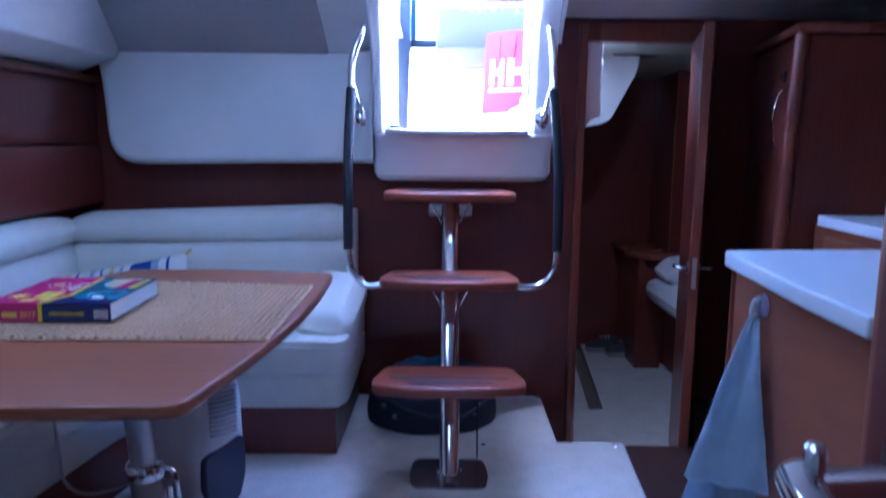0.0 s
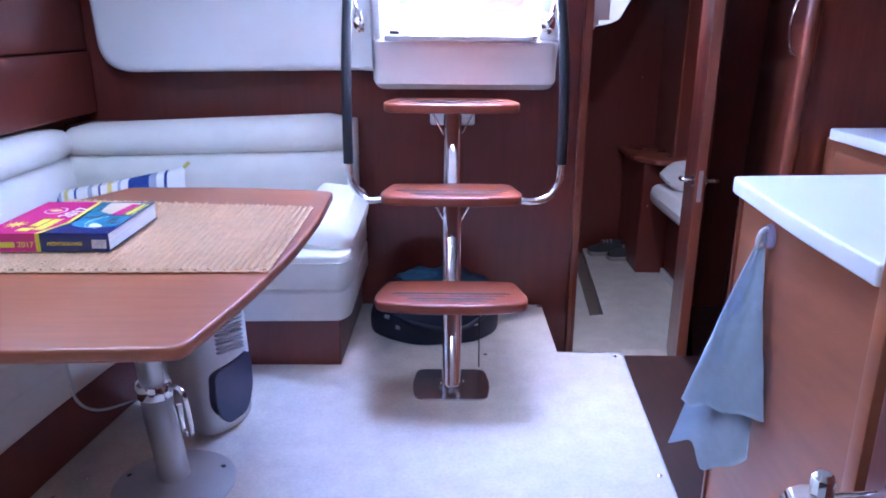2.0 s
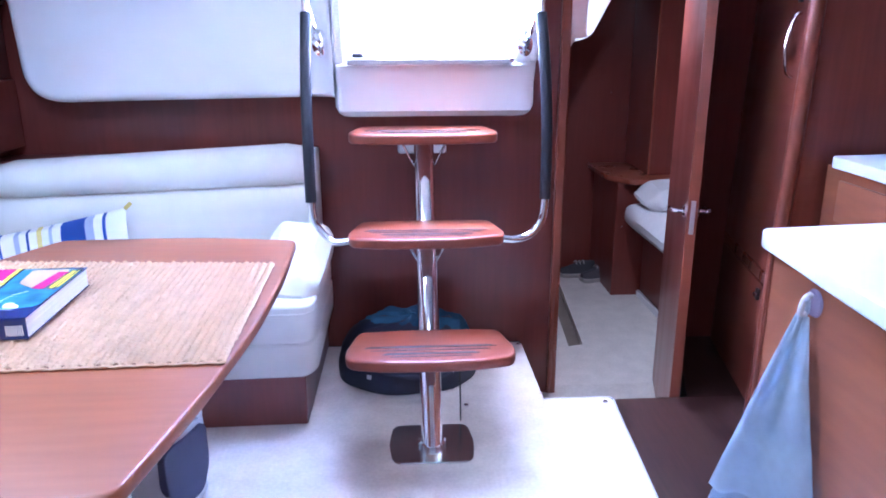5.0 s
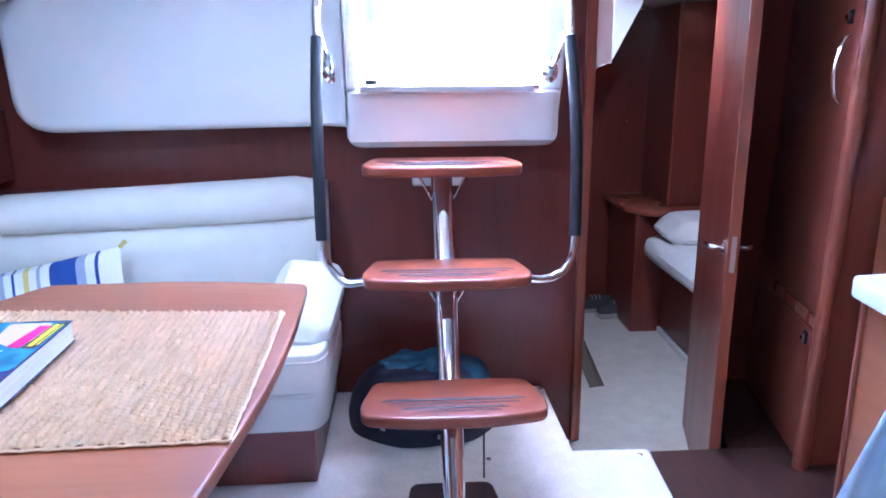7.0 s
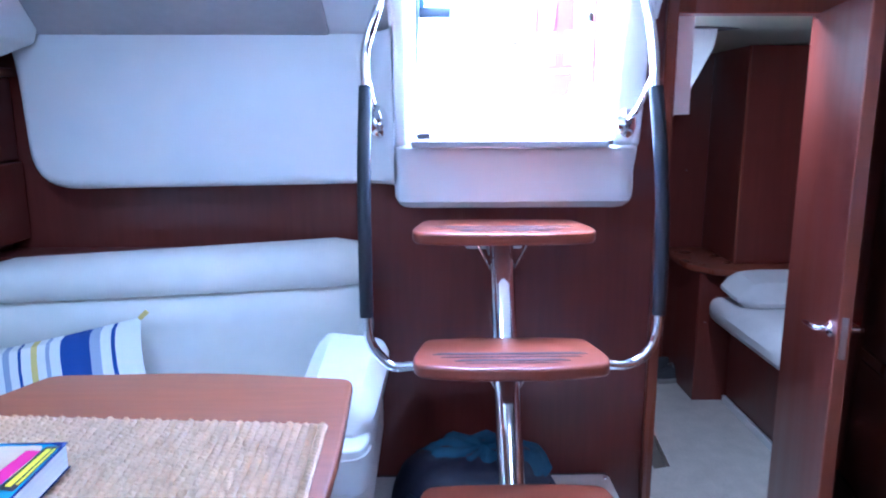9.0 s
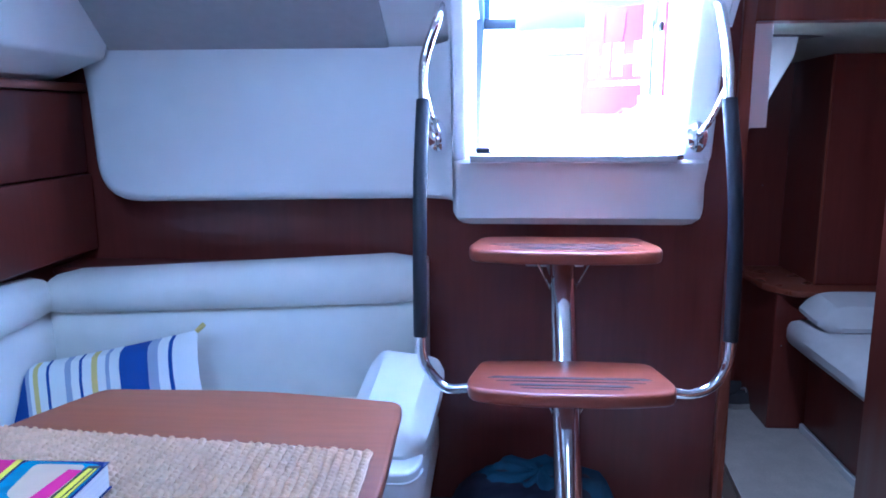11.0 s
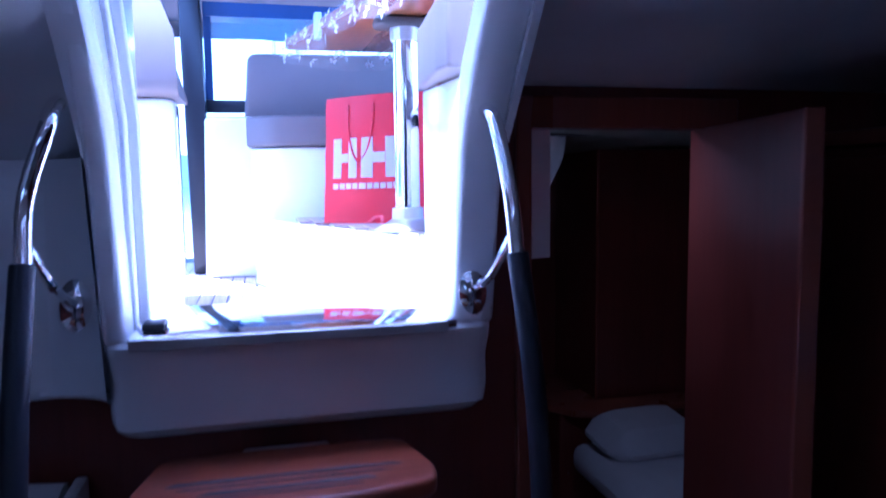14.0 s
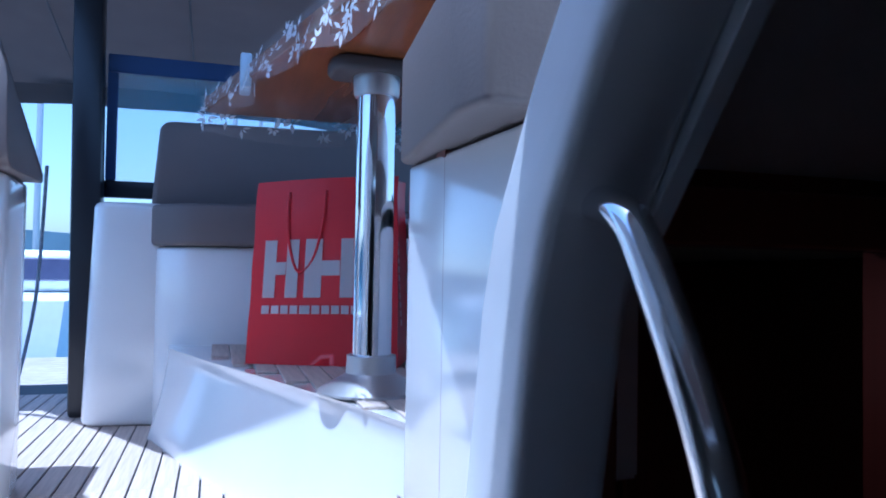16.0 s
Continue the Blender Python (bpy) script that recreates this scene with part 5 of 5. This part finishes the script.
def paper_bag():
    ob = thing("shopping_bag", (0.45, 4.3, ZS), "glossy red shopping bag with a white logo standing on the step", "bag")
    M = pose(0.258, 4.285, ZS + 0.001, 0, 0, -22)
    W, H, D = 0.385, 0.462, 0.19

    def face(u, v, q):
        t = 1 - 0.10 * v
        x = W / 2 + (u - 0.5) * W * (1 - 0.06 * v)
        y = q * D * t + (1 - q) * 0.035 * v + 0.008 * noise.noise(Vector((u * 4, v * 4, q * 3))) * math.sin(v * 3.0)
        return M @ Vector((x + 0.012 * v * noise.noise(Vector((v * 3, q, 1))), y, v * H - 0.018 * v * (u - 0.5) ** 2 + 0.02 * v * u))
    b = bmesh.new()
    grid(lambda u, v: face(u, v, 0), 10, 14, bm=b)
    grid(lambda u, v: face(u, v, 1), 10, 14, bm=b)
    grid(lambda u, v: face(0, v, u), 4, 14, bm=b)
    grid(lambda u, v: face(1, v, u) + M.to_3x3() @ Vector((-0.02 * math.sin(u * math.pi) * v, 0, 0)), 4, 14, bm=b)
    grid(lambda u, v: face(u, 0, v), 6, 3, bm=b)
    bmesh.ops.remove_doubles(b, verts=b.verts, dist=0.0005)
    part("body", b, RED, ob, "glossy red bag body", 50)

    def mark(pts, name, label):
        b = bmesh.new()
        vs = [b.verts.new(face(x * 1.07 / W, z / H, 0) + M.to_3x3() @ Vector((0, -0.005, 0))) for x, z in pts]
        b.faces.new(vs)
        bmesh.ops.solidify(b, geom=b.faces[:], thickness=0.001)
        part(name, b, PWHITE, ob, label)
    bars = [(0.030, 0.030), (0.086, 0.030), (0.132, 0.042), (0.220, 0.042)]
    for x, w in bars:
        mark([(x, 0.165), (x + w, 0.165), (x + w, 0.31), (x, 0.31)], "logo_bar", "white logo block")
    mark([(0.060, 0.222), (0.086, 0.222), (0.086, 0.254), (0.060, 0.254)], "logo_bar", "white logo block")
    mark([(0.174, 0.219), (0.220, 0.219), (0.220, 0.256), (0.174, 0.256)], "logo_bar", "white logo block")
    # lettering as plain blocks, one a letter, on the front and up the side
    for x0, n in [(0.030, 5), (0.130, 6)]:
        for k in range(n):
            x = x0 + k * 0.0235
            mark([(x, 0.125), (x + 0.019, 0.125), (x + 0.019, 0.146), (x, 0.146)], "logo_line", "white lettering block")
    for k in range(11):
        z = 0.33 - k * 0.022
        b = bmesh.new()
        vs = [b.verts.new(face(1, zz / H, q) + M.to_3x3() @ Vector((0.003 - 0.02 * math.sin(q * math.pi) * zz / H, 0, 0))) for q, zz in [(0.35, z), (0.50, z), (0.50, z - 0.015), (0.35, z - 0.015)]]
        b.faces.new(vs)
        bmesh.ops.solidify(b, geom=b.faces[:], thickness=0.001)
        part("side_lettering", b, PWHITE, ob, "white lettering block")
    pts = [face(0.24, 0.93, 0), face(0.24, 0.70, 0), face(0.32, 0.50, 0), face(0.42, 0.56, 0), face(0.48, 0.75, 0), face(0.50, 0.93, 0)]
    part("handle", tube([p + M.to_3x3() @ Vector((0, -0.007, 0)) for p in pts], 0.0035, 8, 6), RED, ob, "red cord handle")


def cockpit_table():
    ob = thing("cockpit_table", (0.48, 3.82, ZS), "varnished cockpit table on a chrome pedestal", "table")
    pts = rounded([(0.135, 4.44), (0.40, 3.40), (0.46, 3.20), (0.80, 3.20), (0.86, 4.44)], [0.04, 0.1, 0.05, 0.05, 0.04])
    part("tabletop", prism(pts, 1.975, 2.01, 'z', 0.008, 2), TUNDER, ob, "varnished wooden top")
    part("pedestal", lathe([(0.039, ZS + 0.06), (0.039, 1.935)], (0.482, 3.82, 0), 32), CHROME, ob, "chrome pedestal")
    part("foot", lathe([(0.105, ZS), (0.105, ZS + 0.005), (0.098, ZS + 0.010), (0.058, ZS + 0.032), (0.050, ZS + 0.038), (0.049, ZS + 0.072), (0.040, ZS + 0.075)], (0.482, 3.82, 0), 36), STEEL, ob, "cast alloy foot")
    part("head_collar", lathe([(0.043, 1.905), (0.046, 1.912), (0.047, 1.948)], (0.482, 3.82, 0), 32), STEEL, ob, "cast alloy collar")
    b = prism(rounded([(0.385, 3.755), (0.60, 3.77), (0.60, 3.87), (0.385, 3.885)], 0.05, 5), 1.945, 1.9745, 'z', 0.010, 3)
    part("head_plate", b, DARKGRIP, ob, "dark grey head plate")
    # clear patterned tablecloth hanging over the near edge
    tc = thing("tablecloth", (0.4, 3.8, 2.0), "clear plastic tablecloth with white leaf print, clipped to the table", "tablecloth")
    P = [Vector((0.80, 4.445, 0)), Vector((0.135, 4.445, 0)), Vector((0.40, 3.40, 0)), Vector((0.455, 3.19, 0)), Vector((0.82, 3.19, 0))]
    L = [0.0]
    for i in range(1, len(P)):
        L.append(L[-1] + (P[i] - P[i - 1]).length)
    cen = Vector((0.5, 3.9, 0))

    def along(u):
        s = u * L[-1]
        for i in range(1, len(P)):
            if s <= L[i] + 1e-9:
                return P[i - 1].lerp(P[i], (s - L[i - 1]) / (L[i] - L[i - 1]))
        return P[-1]

    def cloth(u, v):
        p = along(u)
        o = (p - cen).normalized()
        wv = 0.018 * math.sin(u * 60) + 0.02 * noise.noise(Vector((u * 14, v, 0)))
        hang = 0.10 + 0.03 * noise.noise(Vector((u * 9, 2, 0)))
        q = p + o * (0.008 + (0.02 + wv) * v)
        return Vector((q.x, q.y, 2.016 - hang * v))
    part("skirt", grid(cloth, 160, 6), CLEARF, tc, "clear hanging plastic edge", 80)
    rnd = random.Random(5)
    b = bmesh.new()
    for k in range(120):
        u, v = rnd.random(), rnd.uniform(0.1, 0.85)
        c = cloth(u, v)
        t = (cloth(min(1, u + 0.004), v) - cloth(max(0, u - 0.004), v)).normalized()
        d = (cloth(u, min(1, v + 0.02)) - cloth(u, max(0, v - 0.02))).normalized()
        nn = t.cross(d).normalized() * 0.003
        ang0 = rnd.uniform(0, 6.28)
        for j in range(rnd.choice((3, 4, 5))):
            a = ang0 + j * rnd.uniform(0.6, 1.1)
            dr = t * math.cos(a) + d * math.sin(a)
            sd = t * -math.sin(a) + d * math.cos(a)
            ln, wd = rnd.uniform(0.018, 0.034), rnd.uniform(0.003, 0.006)
            vs = [b.verts.new(c + nn + dr * 0.004), b.verts.new(c + nn + dr * ln * 0.5 + sd * wd), b.verts.new(c + nn + dr * ln), b.verts.new(c + nn + dr * ln * 0.5 - sd * wd)]
            b.faces.new(vs)
    tagged(part("leaf_print", b, LEAFP, tc, "white printed leaves"), kind="stuff")
    for u in (0.46, 0.86):
        p = along(u)
        b = box(-0.012, 0.012, -0.03, 0.03, 1.955, 2.03, 0.004, 2)
        box(-0.012, 0.012, -0.012, 0.04, 1.95, 1.962, 0.003, 1, bm=b)
        bmesh.ops.translate(b, vec=(p.x, p.y, 0), verts=b.verts)
        part("table_clip", b, mat("clip_plastic", (0.55, 0.68, 0.80), 0.25, alpha=0.75), tc, "pale blue plastic clip")


def canopy():
    post = box(-0.30, -0.205, 5.08, 5.16, ZF, 2.6, 0.012, 2)
    for v in post.verts:
        v.co.x += 0.015 * (ZF - v.co.z) + 0.02
    solo("canopy_post", post, BLACKPOST, "black post carrying the cockpit canopy", "post")
    ob = thing("cockpit_window", (0.5, 5.2, 1.8), "blue tinted canopy window in a dark blue border", "window")
    part("film", box(-0.20, 1.6, 5.185, 5.19, 1.86, 2.30), TINT, ob, "blue tinted film")
    part("border", box(-0.20, 1.6, 5.175, 5.184, 2.245, 2.31, 0.003, 1), mat("blue_border", (0.02, 0.05, 0.16), 0.6), ob, "dark blue cloth border")
    part("border", box(-0.20, -0.165, 5.175, 5.184, 1.86, 2.244, 0.003, 1), bpy.data.materials["blue_border"], ob, "dark blue cloth border")
    part("lower_rail", box(-0.22, 1.6, 5.17, 5.20, 1.80, 1.86, 0.006, 2), BLACKPOST, ob, "black lower rail")

    # front edge lies out of view; its slant is shaped to shade the step
    def roof(u, v):
        return Vector((-1.6 + 3.2 * u, min(4.9, max(3.4, 3.75 - 1.6 * (3.2 * u - 1.655))) * (1 - v) + (6.2 + 0.25 * (u - 0.5)) * v, 2.62 - 0.30 * v + 0.10 * math.sin(u * math.pi) - 0.01 * math.sin(v * 25) * u))
    cn = thing("canopy", (0, 5.2, 2.3), "taupe canvas cockpit canopy with stitched seams", "canopy")
    part("canvas", grid(roof, 24, 16, 0.008), CANVAS, cn, "taupe canvas", 60)
    for u in (0.2, 0.36, 0.52, 0.68):
        part("seam", tube([roof(u, k / 8) - Vector((0, 0, 0.012)) for k in range(9)], 0.004, 6, 2), CANVAS, cn)
    part("hem", tube([roof(k / 12, 0.0) - Vector((0, 0, 0.004)) for k in range(13)], 0.014, 8, 2), CANVAS, cn)
    solo("canopy_valance", grid(lambda u, v: Vector((-1.6 + 3.2 * u, 6.20 + 0.25 * (u - 0.5) + 0.02 * v - 0.015 * math.sin(u * 40) * v, 2.33 + 0.10 * math.sin(u * math.pi) - 0.10 * v)), 40, 4, 0.006), CANVAS, "rolled edge of the canvas canopy", "canopy edge")
    # unseen hood added over the companionway to block sun and sky light
    solo("added_sun_hood", grid(lambda u, v: Vector((-1.05 + 2.25 * u, 1.75 + 0.95 * v, 2.0 + 0.52 * max(0.0, math.sin(u * math.pi)) ** 0.45 * min(1, v * 2.2) ** 0.6)), 16, 8, 0.008), CANVAS, "unseen taupe canvas hood added to keep the sun out", "spray hood")
    # coachroof on both sides of the slide
    bm = box(-1.95, -0.32, 1.9, 3.2, 1.965, 2.0)
    box(0.49, 1.95, 1.9, 3.2, 1.965, 2.0, bm=bm)
    structure("deck", bm, GELX, "white gelcoat coachroof", "deck")
    for x0, x1, z0, z1 in [(-1.7, -1.5, 0.9, 1.36), (1.6, 1.8, 1.70, 1.80)]:
        structure("cockpit_side", box(x0, x1, 3.3, 5.9, z0, z1, 0.02, 2), GELX, "white gelcoat cockpit side", "coaming")


def harbour():
    structure("water", box(-400, 400, -400, 400, -0.5, -0.45), SEA, "blue harbour water", "water")
    q = thing("jetty", (-1.5, 9.5, 0.4), "grey boarded jetty behind the boat", "jetty")
    for k in range(14):
        part("board", box(-14, 14, 8.6 + k * 0.16, 8.74 + k * 0.16, 0.55, 0.60, 0.006, 1), QUAY, q)
    for x in (-6.0, 0.0, 6.0):
        part("pile", tube([(x, 9.6, -0.6), (x, 9.6, 0.55)], 0.12, 12, 0), QUAY, q, "timber pile")
    st = solo("stern_platform", box(-1.3, 1.3, 5.901, 6.5, -0.5, 0.93, 0.03, 2), GELX, "white gelcoat stern platform of the boat", "platform")
    for x, L, yy, zz in [(-2.2, 5.0, 14.0, 0.2), (3.5, 6.0, 16, 0.1), (-8.0, 7.0, 18, 0.1)]:
        bo = thing("motorboat", (x, yy, -0.4), "white motorboat moored across the jetty", "boat", "moored boats")
        b = bmesh.new()
        rings = []
        for t, w, h in [(0, 0.75, 0.95), (0.25, 0.95, 0.98), (0.5, 1.0, 1.05), (0.75, 0.75, 1.2), (0.93, 0.3, 1.35), (1.0, 0.04, 1.42)]:
            yv = yy - L / 2 + L * t
            rings.append([b.verts.new((x + sx * w * k, yv, z)) for sx, k, z in [(-1, 1, zz + h), (-1, 0.85, zz - 0.1), (0, 0, zz - 0.5), (1, 0.85, zz - 0.1), (1, 1, zz + h)]])
        for i in range(len(rings) - 1):
            for j in range(5):
                b.faces.new((rings[i][j], rings[i][(j + 1) % 5], rings[i + 1][(j + 1) % 5], rings[i + 1][j]))
        b.faces.new(rings[0])
        b.faces.new(rings[-1])
        part("hull", b, HULL, bo, "white hull")
        part("cabin", box(x - 0.6, x + 0.6, yy - L * 0.2, yy + L * 0.15, zz + 1.0, zz + 1.55, 0.12, 3), HULL, bo)
        part("windscreen", box(x - 0.55, x + 0.55, yy - L * 0.21, yy - L * 0.2, zz + 1.15, zz + 1.45, 0.02, 1), TANK, bo)
    for x, y, h in [(-4.0, 22, 13), (0.6, 25, 14), (1.6, 30, 15), (5.5, 24, 13)]:
        solo("mast", tube([(x, y, 0), (x, y, h)], [0.08, 0.07, 0.05], 10, 2), STEEL, "grey alloy mast of a moored yacht", "mast", "masts beyond the jetty")
    ln = thing("mooring_line", (-0.75, 6.2, 0.9), "braided mooring line with a coiled spring shackle", "rope")
    part("line", tube([(-0.55, 6.0, 2.0), (-0.62, 6.2, 1.4), (-0.72, 6.3, 0.93)], 0.008, 8, 6), ROPE, ln)
    part("spring", tube([(-0.80 + 0.035 * math.cos(t * 0.9), 6.3 + 0.035 * math.sin(t * 0.9), 0.95 + t * 0.0035) for t in range(70)], 0.008, 6, 1), STEEL, ln, "steel mooring spring")
    # ring of hills, also for reflections; distance haze is put into their blue-grey
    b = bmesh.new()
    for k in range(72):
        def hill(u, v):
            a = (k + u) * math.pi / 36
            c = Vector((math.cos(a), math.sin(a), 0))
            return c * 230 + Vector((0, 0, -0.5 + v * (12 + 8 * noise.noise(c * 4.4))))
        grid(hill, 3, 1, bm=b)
    structure("backdrop", b, mat("far_hills", (0.16, 0.22, 0.26), 1.0, vary=0.2, scale=0.1), "wooded hills across the harbour, haze painted into their colour", "hills")


for build in (sole, carpet, bulkhead, ceiling, hull_sides, side_lockers, fairing, surround, settee, saloon_table, galley, tall_locker, cabin_door, near_door, aft_cabin,
              cockpit_shell, cockpit_seats, cockpit_table, canopy, harbour, ladder, dehumidifier, duffel, placemat, book, towel, paper_bag):
    build()
handrail(-1)
handrail(1)
striped_pillow(pose(-1.225, 2.70, 0.553, 66, 0, 9) @ pose(0, 0, 0, 0, 0, 10))
teak()
